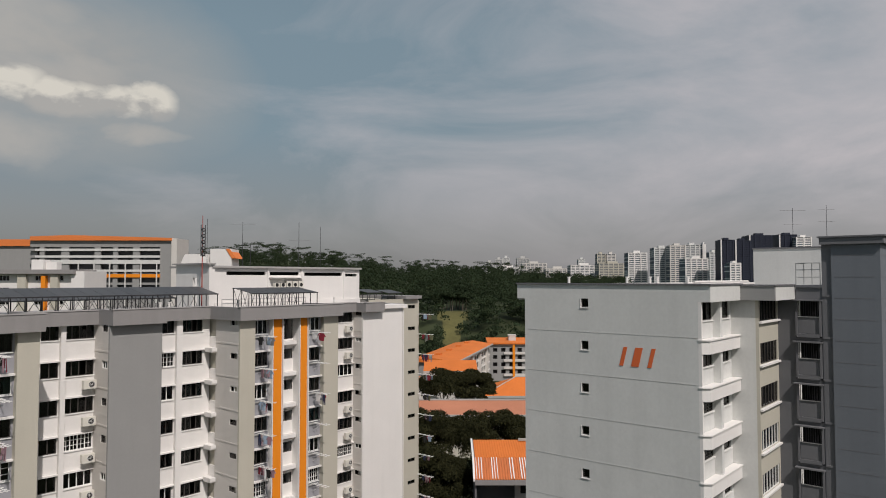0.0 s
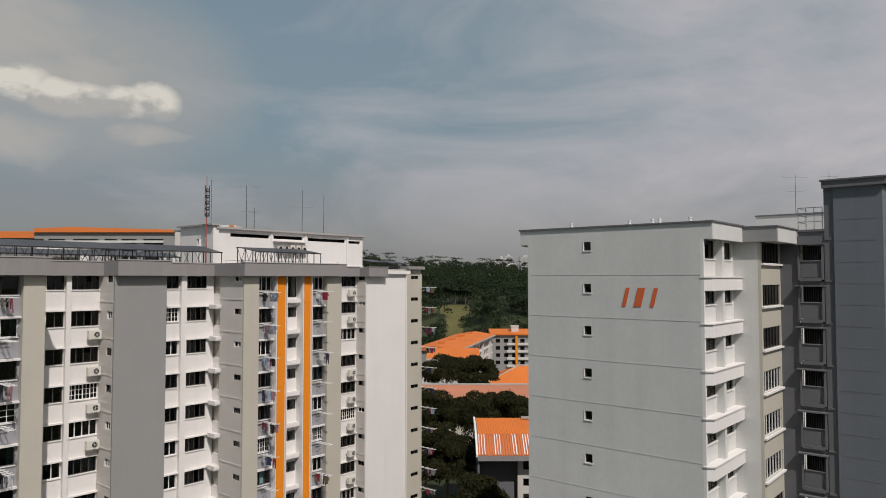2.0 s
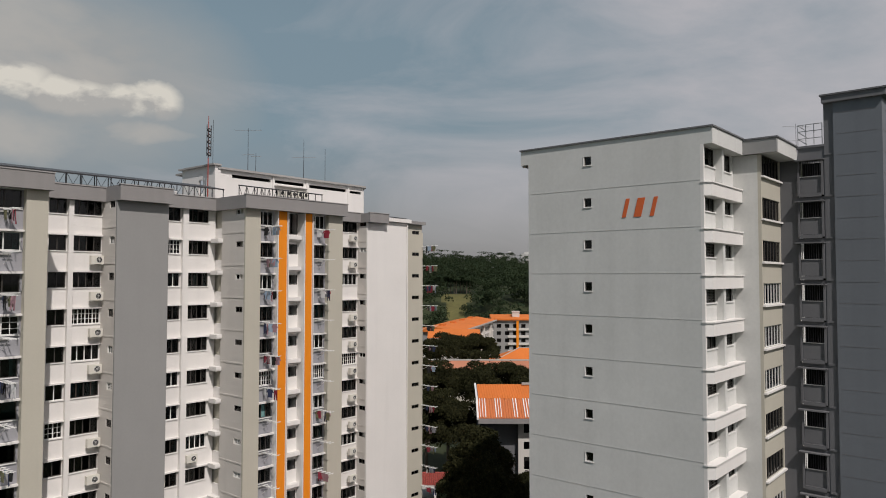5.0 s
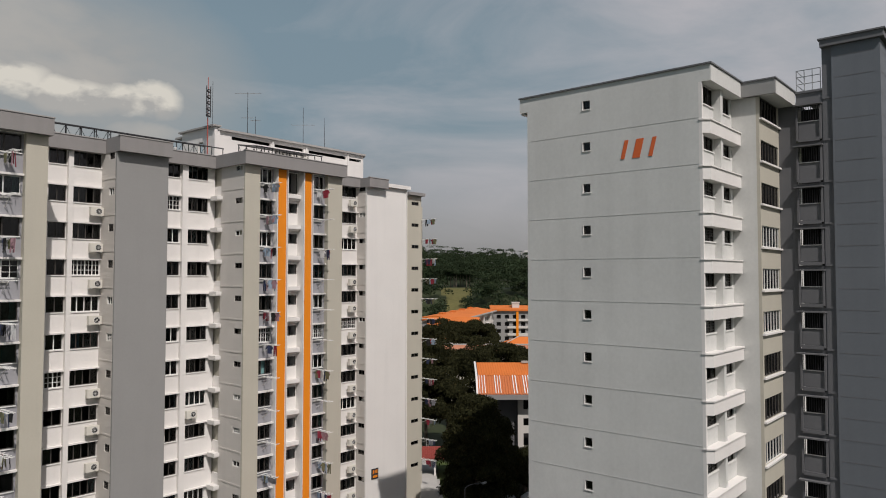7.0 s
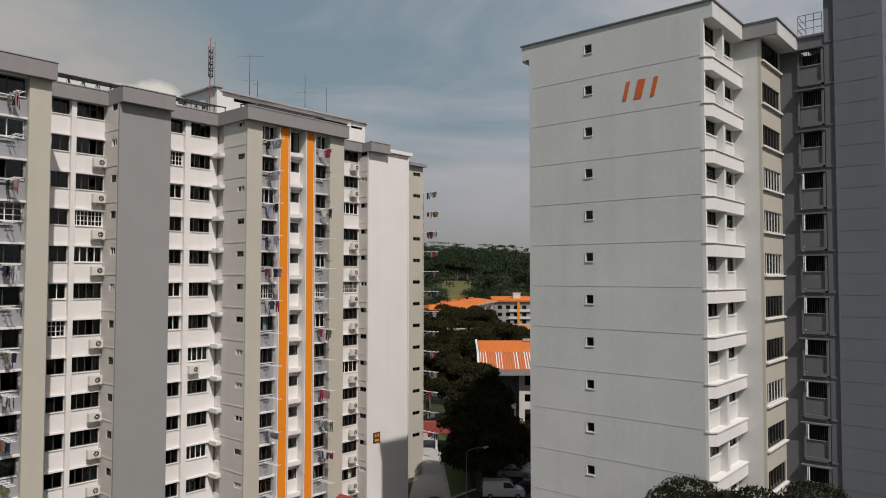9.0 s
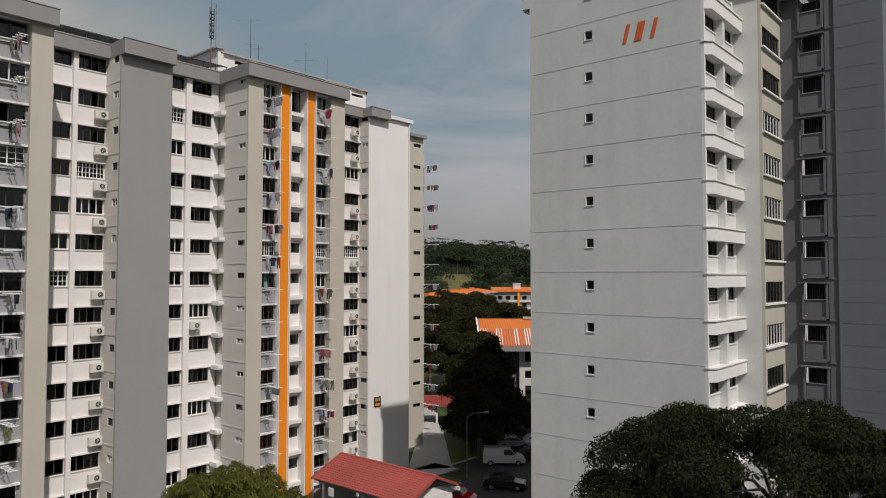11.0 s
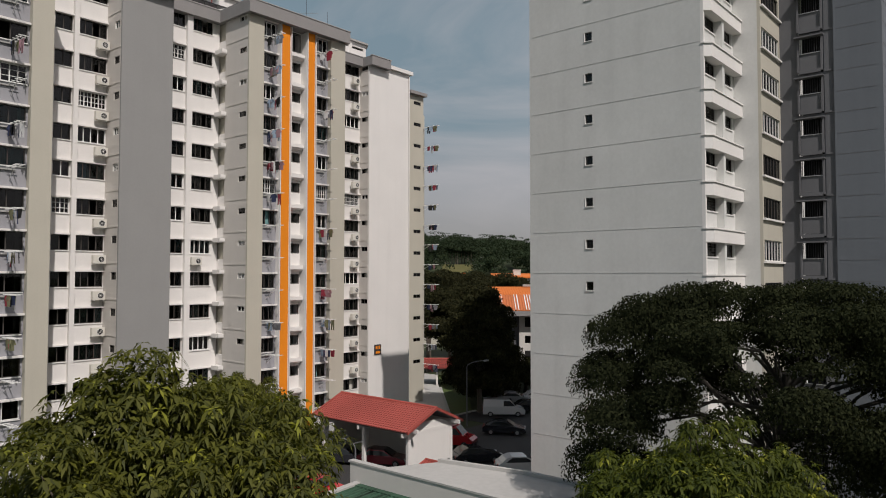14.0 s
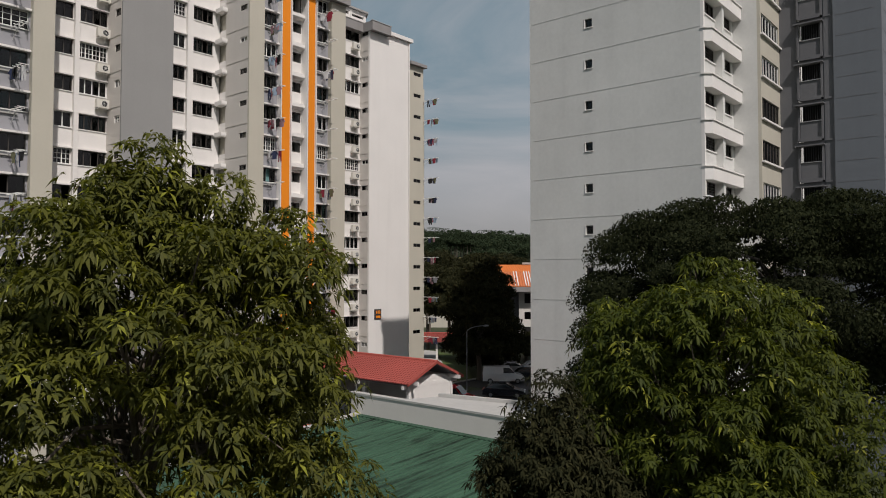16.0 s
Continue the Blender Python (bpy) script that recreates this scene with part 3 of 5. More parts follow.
GX = 42.1
gholes = [(22.78, 23.32, 40.60 - 2.8 * k, 41.18 - 2.8 * k) for k in range(14)]
gable_edges = [0.0] + [38.96 - 2.8 * k for k in range(13, -1, -1)] + [42.1]
for z0, z1 in zip(gable_edges, gable_edges[1:]):
    rightpart("gable_panel", facade(Mesh(), "x", GX, 0.2, 15.5, 27.75, z0, z1, [h for h in gholes if z0 < h[2] < z1]), "gable", "pale grey rendered gable wall panel")
for k in range(14):
    rightpart("panel_joint", Mesh().box(GX - 0.012, GX - 0.002, 15.5, 27.5, 38.942 - 2.8 * k, 38.982 - 2.8 * k), "joint")
    window(right, RB, GX + 0.1, 23.05, 40.60 - 2.8 * k, 0.54, 0.58, 1, "plain", -90, "bronze", "glass", "curtain" if k % 4 == 3 else None, 1.0, False)
    rightpart("window_surround", Mesh().box(GX - 0.03, GX - 0.002, 23.325, 23.365, 40.58 - 2.8 * k, 41.2 - 2.8 * k).box(GX - 0.05, GX - 0.002, 22.72, 23.38, 40.53 - 2.8 * k, 40.578 - 2.8 * k), "white")
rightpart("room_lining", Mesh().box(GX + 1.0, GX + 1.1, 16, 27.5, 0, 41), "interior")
rightpart("fascia", Mesh().box(42.1, 42.3, 27.752, 28.4, 41.1, 42.1).box(42.1, 42.3, 14.75, 15.498, 41.1, 42.1).box(42.3, 95, 28.15, 28.4, 41.0, 42.1).box(42.3, 48.05, 14.75, 15.0, 41.1, 42.1).box(47.85, 52.45, 12.65, 12.9, 41.1, 42.02).box(42.3, 48.0, 15.0, 15.5, 41.12, 41.3).box(47.85, 52.4, 12.9, 13.75, 41.12, 41.3), "gable", "pale grey roof fascia")
rightpart("fascia", Mesh().box(47.6, 47.848, 12.65, 14.748, 41.1, 42.02), "grey", "mid grey end of the roof fascia")
rightpart("fascia_cap", Mesh().box(42.0, 42.3, 14.68, 28.46, 42.102, 42.2).box(42.3, 48.0, 14.68, 15.1, 42.102, 42.2).box(47.54, 48.0, 12.58, 14.676, 42.03, 42.12).box(48.0, 52.5, 12.58, 13.0, 42.03, 42.12), "slate")
rightpart("roof_slab", Mesh().box(42.3, 95, 15.0, 28.15, 41.35, 41.7).box(48, 95, 13, 15.0, 41.35, 41.7), "roof")
rightpart("rear_wall", Mesh().box(43.5, 95, 17.5, 27.75, 0, 41.3).box(42.3, 43.5, 27.55, 27.75, 0, 41.2), "gable")
# planter bands and their windows
bh = []
for k in range(14):
    hd = (41.08 if k == 0 else 40.8) - 2.8 * k
    bh += [(42.4, 44.55, 39.95 - 2.8 * k, hd), (45.2, 47.6, 39.95 - 2.8 * k, hd)]
rightpart("bay_wall", facade(Mesh(), "y", 15.5, 0.2, 42.3, 48.0, 0, 41.1, bh), "gable")
rightpart("corner_post", Mesh().box(GX, 42.3, 15.3, 15.497, 0, 41.1), "white")
rightpart("divider", Mesh().box(44.6, 45.0, 15.05, 15.497, 0, 41.1), "gable", "pale painted dividing pier")
for k in range(14):
    z = 37.95 - 2.8 * k
    if z < 1:
        continue
    rightpart("planter_band", Mesh().prism([(42.12, 15.48), (42.12, 15.3), (42.42, 14.92), (47.99, 14.92), (47.99, 15.48)], z + 0.05, z + 0.83, "z"), "white", "projecting white planter band")
    rightpart("band_cap", Mesh().prism([(42.05, 15.48), (42.05, 15.25), (42.37, 14.85), (47.985, 14.85), (47.985, 15.48)], z + 0.832, z + 0.91, "z"), "white")
for k in range(14):
    hd = (41.08 if k == 0 else 40.8) - 2.8 * k
    for a, b in ((42.4, 44.55), (45.2, 47.6)):
        window(right, RB, (a + b) / 2, 15.58, 39.95 - 2.8 * k, b - a, hd - 39.95 + 2.8 * k, 3, rng.choice(["plain", "louvre", "open"]), 0, "bronze", "glass", rng.choice([None, None, "curtain"]), 0.5)
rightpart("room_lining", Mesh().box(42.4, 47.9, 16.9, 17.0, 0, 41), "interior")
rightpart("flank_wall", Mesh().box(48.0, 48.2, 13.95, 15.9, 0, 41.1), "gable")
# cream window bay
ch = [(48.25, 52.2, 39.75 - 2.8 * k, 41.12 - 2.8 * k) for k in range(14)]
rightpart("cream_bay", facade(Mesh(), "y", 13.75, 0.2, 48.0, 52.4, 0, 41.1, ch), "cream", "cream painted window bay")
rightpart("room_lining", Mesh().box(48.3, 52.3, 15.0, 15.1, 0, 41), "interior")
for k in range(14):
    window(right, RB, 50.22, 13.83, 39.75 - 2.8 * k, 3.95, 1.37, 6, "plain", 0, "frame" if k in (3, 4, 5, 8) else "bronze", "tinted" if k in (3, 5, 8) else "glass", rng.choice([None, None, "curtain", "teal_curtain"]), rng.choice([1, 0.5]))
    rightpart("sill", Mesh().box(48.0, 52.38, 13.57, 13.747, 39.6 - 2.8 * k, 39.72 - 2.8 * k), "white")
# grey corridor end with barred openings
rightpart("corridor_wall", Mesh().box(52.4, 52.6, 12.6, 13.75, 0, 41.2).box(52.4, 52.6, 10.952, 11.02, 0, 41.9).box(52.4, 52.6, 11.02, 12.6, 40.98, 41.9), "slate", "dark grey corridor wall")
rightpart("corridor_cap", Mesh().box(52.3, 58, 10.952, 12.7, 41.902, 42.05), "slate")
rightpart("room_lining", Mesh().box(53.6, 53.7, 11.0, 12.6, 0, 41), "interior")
for k in range(14):
    z = 41.0 - 2.8 * k
    rightpart("corridor_frame", Mesh().box(52.22, 52.44, 12.48, 12.6, z - 2.35, z).box(52.22, 52.44, 11.02, 11.14, z - 2.35, z).box(52.22, 52.44, 11.141, 12.479, z - 2.45, z - 2.2), "slate")
    rightpart("corridor_canopy", Mesh().box(51.95, 52.5, 10.95, 12.75, z + 0.0, z + 0.09), "slate")
    rightpart("corridor_panel", Mesh().box(52.34, 52.4, 11.16, 12.46, z - 2.18, z - 1.1), "slate")
    rightpart("corridor_beam", Mesh().box(52.42, 52.6, 11.02, 12.6, z - 2.8 + 0.1, z - 2.46), "slate")
    for j in range(9):
        y = 11.22 + j * 0.145
        rightpart("bar", Mesh().box(52.3, 52.34, y, y + 0.035, z - 1.1, z - 0.02), "dark_metal")
    rightpart("rail", Mesh().box(52.28, 52.36, 11.15, 12.47, z - 1.1, z - 1.05), "metal")
# the slate-grey lift tower with panel joints
rightpart("tower", Mesh().box(52.2, 58, 7.55, 10.35, 0, 44.75), "tower", "slate-grey panelled lift tower")
rightpart("tower_rib", Mesh().box(52.34, 58, 10.352, 10.95, 0, 44.75), "slate", "dark grey recessed strip of the lift tower")
for k in range(15):
    rightpart("strip_joint", Mesh().box(52.28, 52.338, 10.36, 10.94, 41.3 - 2.8 * k, 41.42 - 2.8 * k), "slate")
rightpart("tower_cap", Mesh().box(51.95, 58.3, 7.3, 11.0, 44.752, 45.2), "slate", "dark capping slab of the lift tower")
rightpart("tower_cap", Mesh().box(51.85, 58.4, 7.2, 11.1, 45.202, 45.3), "slate")
for k in range(31):
    z = 44.0 - 1.4 * k
    rightpart("panel_joint", Mesh().box(52.19, 52.199, 7.9, 10.2, z, z + 0.035).box(52.4, 57.8, 7.538, 7.549, z, z + 0.035), "slate")
# roof house, rail
rightpart("roof_house", Mesh().box(86, 95, 16.5, 25.1, 41.7, 45.9), "gable", "pale rooftop house")
rightpart("roof_house_cap", Mesh().box(85.9, 95.1, 16.4, 25.2, 45.902, 46.05), "slate")
rail = Mesh()
for z in (42.6, 43.1, 43.55):
    rail.bar((52.6, 12.6, z), (52.6, 11.1, z), 0.025).bar((52.6, 12.6, z), (55, 12.6, z), 0.025)
for y in (12.6, 12.1, 11.6, 11.1):
    rail.bar((52.6, y, 42.05), (52.6, y, 43.55), 0.025)
rightpart("guard_rail", rail, "metal")
# number on the gable: three slanted plain bars
for y0, wd in ((20.3, 0.26), (19.38, 0.50), (18.42, 0.26)):
    rightpart("painted_bar", Mesh().prism([(y0 + wd / 2 + 0.15, 36.95), (y0 - wd / 2 + 0.15, 36.95), (y0 - wd / 2 - 0.15, 38.15), (y0 + wd / 2 - 0.15, 38.15)], GX - 0.03, GX - 0.008, "x"), "number", "slanted orange painted bar")
# dark sign on the end wall of the long block: plate and plain bars
blockpart("sign_plate", Mesh().box(52.95, 53.95, 54.74, 54.796, 7.85, 8.95), "dark_metal", "dark block sign plate")
for x in (53.15, 53.4, 53.65):
    blockpart("sign_bar", Mesh().box(x, x + 0.14, 54.725, 54.738, 8.45, 8.8), "orange")
blockpart("sign_bar", Mesh().box(53.15, 53.8, 54.725, 54.738, 8.0, 8.25), "orange")

# ---- an added, unseen block that closes the place behind the camera for bounced light ----
rear = thing("apartment_block", "plain cream slab block, unseen, added behind the camera", "apartment block", (0.0, -76.0, 0.0))
part("wall", facade(Mesh(), "y", -6.0, 12.0, -50, 34, 0, 41.0, []), "stone_cream", rear)
for k in range(13):
    part("window_band", Mesh().box(-49, 33, 6.002, 6.05, 3.6 + 2.8 * k, 4.8 + 2.8 * k), "bronze", rear)
part("cornice", Mesh().box(-50.5, 34.5, -6.5, 6.5, 41.002, 42.0), "cornice", rear)

# ---- foliage ----
nrng = np.random.default_rng(11)


def cards(points, normals, size, aspect, droop, spread, folds=1):
    """Leaf blades as diamonds folded along their middle: arrays of verts and faces."""
    n = len(points)
    nrm = normals + nrng.normal(0, spread, (n, 3))
    nrm /= np.linalg.norm(nrm, axis=1)[:, None] + 1e-9
    ax = np.cross(nrm, nrng.normal(0, 1, (n, 3)))
    ax[:, 2] -= droop
    ax /= np.linalg.norm(ax, axis=1)[:, None] + 1e-9
    side_ = np.cross(nrm, ax)
    side_ /= np.linalg.norm(side_, axis=1)[:, None] + 1e-9
    s = (size * nrng.uniform(0.65, 1.3, n))[:, None]
    w = s * aspect
    mid = points + ax * s * 0.45
    tip = points + ax * s + np.array([0, 0, -0.25]) * s * droop
    v = np.stack([points, mid + side_ * w, tip, mid - side_ * w], 1).reshape(-1, 3)
    idx = np.arange(n) * 4
    f = np.stack([idx, idx + 1, idx + 2, idx + 3], 1)
    return v, f


def mesh_from(name, v, f, mat):
    me = bpy.data.meshes.new(name)
    me.vertices.add(len(v))
    me.vertices.foreach_set("co", np.asarray(v, dtype=np.float32).ravel())
    k = f.shape[1]
    me.loops.add(len(f) * k)
    me.loops.foreach_set("vertex_index", np.asarray(f, dtype=np.int32).ravel())
    me.polygons.add(len(f))
    me.polygons.foreach_set("loop_start", np.arange(len(f), dtype=np.int32) * k)
    me.update(calc_edges=True)
    me.materials.append(M[mat])
    return me


def shell(clumps, count, low=-0.35, shellness=0.75):
    """Points near the skins of ellipsoid clumps: rows of x, y, z, rx, ry, rz."""
    clumps = np.asarray(clumps, float)
    area = (clumps[:, 3] * clumps[:, 5])
    pick = nrng.choice(len(clumps), count, p=area / area.sum())
    d = nrng.normal(0, 1, (count, 3))
    d /= np.linalg.norm(d, axis=1)[:, None]
    d[:, 2] = np.where(d[:, 2] < low, -d[:, 2], d[:, 2])
    r = nrng.uniform(shellness, 1.05, count)[:, None]
    c = clumps[pick]
    return c[:, :3] + d * r * c[:, 3:6], d


def crown_clumps(centre, rad, n, size, seed, flat=0.7, hollow=0.55, sprigs=False):
    """Clumps scattered over a dome."""
    g = np.random.default_rng(seed)
    out = []
    while len(out) < n:
        d = g.normal(0, 1, 3)
        d /= np.linalg.norm(d)
        if d[2] < -0.45:
            continue
        r = g.uniform(hollow, 1.0)
        s = size * g.uniform(0.6, 1.3)
        out.append((*(np.array(centre) + d * r * np.array(rad)), s, s, s * flat))
    while sprigs and len(out) < n * 1.7:
        d = g.normal(0, 1, 3)
        d /= np.linalg.norm(d)
        if d[2] < -0.3:
            continue
        s = size * g.uniform(0.25, 0.5)
        out.append((*(np.array(centre) + d * g.uniform(0.98, 1.12) * np.array(rad)), s, s, s * 0.9))
    return out


def limbs(base, top, clumps, radius, seed, every=3):
    """A tapered trunk and limbs that reach into the clumps."""
    m = Mesh()
    g = random.Random(seed)
    base, top = Vector(base), Vector(top)
    mid = base.lerp(top, 0.5) + Vector((g.uniform(-0.3, 0.3), g.uniform(-0.3, 0.3), 0))
    m.bar(base - Vector((0, 0, 0.3)), mid, radius, radius * 0.75, 9).bar(mid, top, radius * 0.75, radius * 0.45, 8)
    for c in clumps[::every]:
        s = mid.lerp(top, g.uniform(0.0, 1.0))
        e = Vector(c[:3])
        k = s.lerp(e, 0.5) + Vector((g.uniform(-0.3, 0.3), g.uniform(-0.3, 0.3), 0.15 * (e - s).length))
        m.bar(s, k, radius * 0.24, radius * 0.14, 6).bar(k, e, radius * 0.14, radius * 0.04, 5)
    return m


def rosettes(points, normals, leaf, per, mat_name):
    """Whorls of long drooping leaves round shoot tips."""
    n = len(points)
    vs, fs = [], []
    up_ = normals * 0.6 + np.array([0, 0, 0.7])
    up_ /= np.linalg.norm(up_, axis=1)[:, None]
    a = np.cross(up_, nrng.normal(0, 1, (n, 3)))
    a /= np.linalg.norm(a, axis=1)[:, None]
    b = np.cross(up_, a)
    base = 0
    for k in range(per):
        w = 2 * np.pi * (k + nrng.uniform(-0.8, 0.8, n)) / per
        out = a * np.cos(w)[:, None] + b * np.sin(w)[:, None]
        tall = nrng.uniform(-0.35, 0.7, n)[:, None]
        dirn = out + up_ * tall
        dirn /= np.linalg.norm(dirn, axis=1)[:, None]
        s = (leaf * nrng.uniform(0.6, 1.15, n))[:, None]
        lat = np.cross(dirn, up_)
        lat /= np.linalg.norm(lat, axis=1)[:, None] + 1e-9
        sag = nrng.uniform(0.25, 1.25, n)[:, None] * np.array([0, 0, -1.0])
        p0 = points + dirn * s * 0.08
        p1 = points + dirn * s * 0.5 + sag * s * 0.12
        p2 = points + dirn * s * 0.85 + sag * s * 0.62
        wd = s * 0.125
        v = np.stack([p0, p1 + lat * wd, p1 - lat * wd, p2], 1).reshape(-1, 3)
        i = base + np.arange(n) * 4
        vs.append(v)
        fs.append(np.stack([i, i + 1, i + 3, i + 2], 1))
        base += n * 4
    return mesh_from("leaves", np.concatenate(vs), np.concatenate(fs), mat_name)


def rosette_tree(name, label, base, centre, rad, clump_n, clump_size, count, leaf, mat_name, seed, extra=(), inner=0.5, young=0.07):
    t = thing(name, label, "tree", base)
    off = tuple(-c for c in base)
    cl = crown_clumps(centre, rad, clump_n, clump_size, seed, sprigs=True) + list(extra)
    part("trunk", limbs(base, (centre[0], centre[1], centre[2] + rad[2] * 0.3), cl, 0.22, seed, 2), "bark", t, at=off)
    p, d = shell(cl, count, -0.5, inner)
    cut = int(len(p) * (1 - young))
    part("crown", rosettes(p[:cut], d[:cut], leaf, 9, mat_name), None, t, at=off)
    if young:
        part("young_foliage", rosettes(p[cut:], d[cut:], leaf, 6, "leaf_young"), None, t, "pale yellow-green young leaves", at=off)
    return t


def card_tree(name, label, base, centre, rad, clump_n, clump_size, count, leaf, mat_name, seed, extra=(), trunk=0.35, aspect=0.28, flat=0.7, gaps=(), limb_every=2, bark="bark"):
    t = thing(name, label, "tree", base)
    off = tuple(-c for c in base)
    cl = crown_clumps(centre, rad, clump_n, clump_size, seed, flat) + list(extra) + [(*c[:3], c[3] * 0.65, c[4] * 0.65, c[5] * 0.65) for c in extra for _ in range(2)]
    part("trunk", limbs(base, (centre[0], centre[1], centre[2] + rad[2] * 0.2), cl, trunk, seed, limb_every), bark, t, at=off)
    p, d = shell(cl, count)
    for at, along, r in gaps:            # openings in the crown where only limbs stand
        to, ax = p - np.array(at), np.array(along) / np.linalg.norm(along)
        far = np.linalg.norm(to - (to @ ax)[:, None] * ax, axis=1) > r * (1 + 0.3 * np.sin(p[:, 2] * 3 + p[:, 0] * 2))
        p, d = p[far], d[far]
    v, f = cards(p, d, leaf, aspect, 0.5, 0.6)
    part("crown", mesh_from("leaves", v, f, mat_name), None, t, at=off)
    return t


rosette_tree("broadleaf_tree", "dark green broadleaf tree with drooping whorled leaves", (6.4, 12.2, 0), (6.0, 12.3, 9.9), (3.2, 3.1, 4.1), 85, 0.9, 10800, 0.26, "leaf_near", 3, extra=[(7.9, 10.4, 12.6, 1.0, 1.0, 0.8), (8.3, 10.6, 10.4, 1.1, 1.1, 0.9), (5.2, 13.2, 13.2, 1.0, 1.0, 0.8), (4.2, 13.0, 11.4, 1.3, 1.3, 0.9), (6.0, 12.0, 14.6, 0.7, 0.7, 0.6), (6.0, 12.4, 13.9, 1.1, 1.1, 0.9), (9.0, 11.4, 11.4, 1.0, 1.0, 0.8), (9.2, 11.2, 8.2, 1.4, 1.4, 1.0), (3.6, 11.2, 8.0, 1.6, 1.6, 1.2), (5.2, 10.4, 6.6, 1.6, 1.6, 1.2), (7.6, 10.6, 8.0, 1.3, 1.3, 0.9), (8.6, 10.2, 6.2, 1.5, 1.5, 1.0), (6.6, 9.8, 5.2, 1.6, 1.6, 1.2), (9.2, 11.5, 12.8, 0.9, 0.9, 0.7), (8.5, 11.4, 13.5, 0.8, 0.8, 0.6), (4.3, 11.8, 13.3, 0.9, 0.9, 0.7), (7.2, 11.6, 14.0, 0.8, 0.8, 0.6)])
rosette_tree("broadleaf_tree", "light green broadleaf tree with dense drooping leaves", (16.4, 6.1, 0), (16.4, 6.1, 8.6), (2.9, 2.9, 4.2), 110, 0.9, 15000, 0.24, "leaf_light", 5, extra=[(15.0, 7.4, 10.4, 1.1, 1.1, 0.9), (18.2, 3.4, 8.6, 1.8, 1.8, 1.5), (18.6, 3.0, 6.6, 2.0, 2.0, 1.6), (17.8, 4.2, 10.0, 1.3, 1.3, 1.0), (16.4, 3.4, 6.2, 1.6, 1.6, 1.3), (14.8, 7.6, 8.8, 1.1, 1.1, 0.9)])
rosette_tree("broadleaf_tree", "yellow-green broadleaf tree with a wide low crown", (25.0, 38.6, 0), (25.0, 38.6, 6.4), (4.6, 4.6, 3.2), 110, 1.15, 15000, 0.3, "leaf_near", 21)
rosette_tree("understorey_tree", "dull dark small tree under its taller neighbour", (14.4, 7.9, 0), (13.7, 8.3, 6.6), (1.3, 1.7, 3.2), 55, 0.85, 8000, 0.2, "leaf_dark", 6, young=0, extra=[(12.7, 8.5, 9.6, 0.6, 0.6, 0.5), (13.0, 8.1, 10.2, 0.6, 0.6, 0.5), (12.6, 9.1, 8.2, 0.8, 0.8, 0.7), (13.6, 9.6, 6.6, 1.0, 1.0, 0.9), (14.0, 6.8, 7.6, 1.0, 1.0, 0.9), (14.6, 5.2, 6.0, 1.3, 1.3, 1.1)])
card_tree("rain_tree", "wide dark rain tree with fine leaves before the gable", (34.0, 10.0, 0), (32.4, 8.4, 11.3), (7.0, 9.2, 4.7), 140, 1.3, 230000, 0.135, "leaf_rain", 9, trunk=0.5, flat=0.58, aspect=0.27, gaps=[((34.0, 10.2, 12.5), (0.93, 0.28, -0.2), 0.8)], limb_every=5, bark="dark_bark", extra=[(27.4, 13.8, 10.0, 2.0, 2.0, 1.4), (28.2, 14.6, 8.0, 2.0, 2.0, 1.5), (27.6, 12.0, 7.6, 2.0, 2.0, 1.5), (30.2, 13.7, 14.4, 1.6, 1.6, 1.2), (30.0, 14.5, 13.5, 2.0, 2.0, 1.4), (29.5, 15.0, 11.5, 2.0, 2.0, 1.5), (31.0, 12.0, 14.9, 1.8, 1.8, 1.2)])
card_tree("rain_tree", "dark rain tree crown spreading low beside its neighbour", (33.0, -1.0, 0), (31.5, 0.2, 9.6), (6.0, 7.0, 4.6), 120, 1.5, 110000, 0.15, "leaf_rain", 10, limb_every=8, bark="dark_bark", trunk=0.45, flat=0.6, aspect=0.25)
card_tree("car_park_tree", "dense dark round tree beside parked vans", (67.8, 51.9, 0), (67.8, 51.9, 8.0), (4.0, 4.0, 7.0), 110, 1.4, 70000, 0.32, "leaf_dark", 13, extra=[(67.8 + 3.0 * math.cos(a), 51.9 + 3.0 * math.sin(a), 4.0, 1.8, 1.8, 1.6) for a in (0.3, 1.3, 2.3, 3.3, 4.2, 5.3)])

# ---- far woods on rising ground ----
FWD, RGT = np.array([0.766, 0.643]), np.array([0.643, -0.766])


def view_place(depth, lateral):
    p = FWD * depth + RGT * lateral
    return float(p[0]), float(p[1])


def hill_height(depth, slope):
    """The ground's height far off: a bank, a terrace, then a long rise to the crest."""
    crest = 43 + 21 * math.exp(-((slope + 0.27) / 0.16) ** 2) - 10 * min(max((slope - 0.08) / 0.12, 0), 1)
    bank = min(max((depth - 345) / 75, 0), 1)
    rise = min(max((depth - 430) / 330, 0), 1)
    return 23 * bank * bank * (3 - 2 * bank) + (crest - 23) * rise


def in_clearing(depth, slope):
    return 338 < depth < 425 and -0.006 + 0.006 * math.sin(depth * 0.07) < slope < 0.032 + 0.006 * math.sin(depth * 0.11)


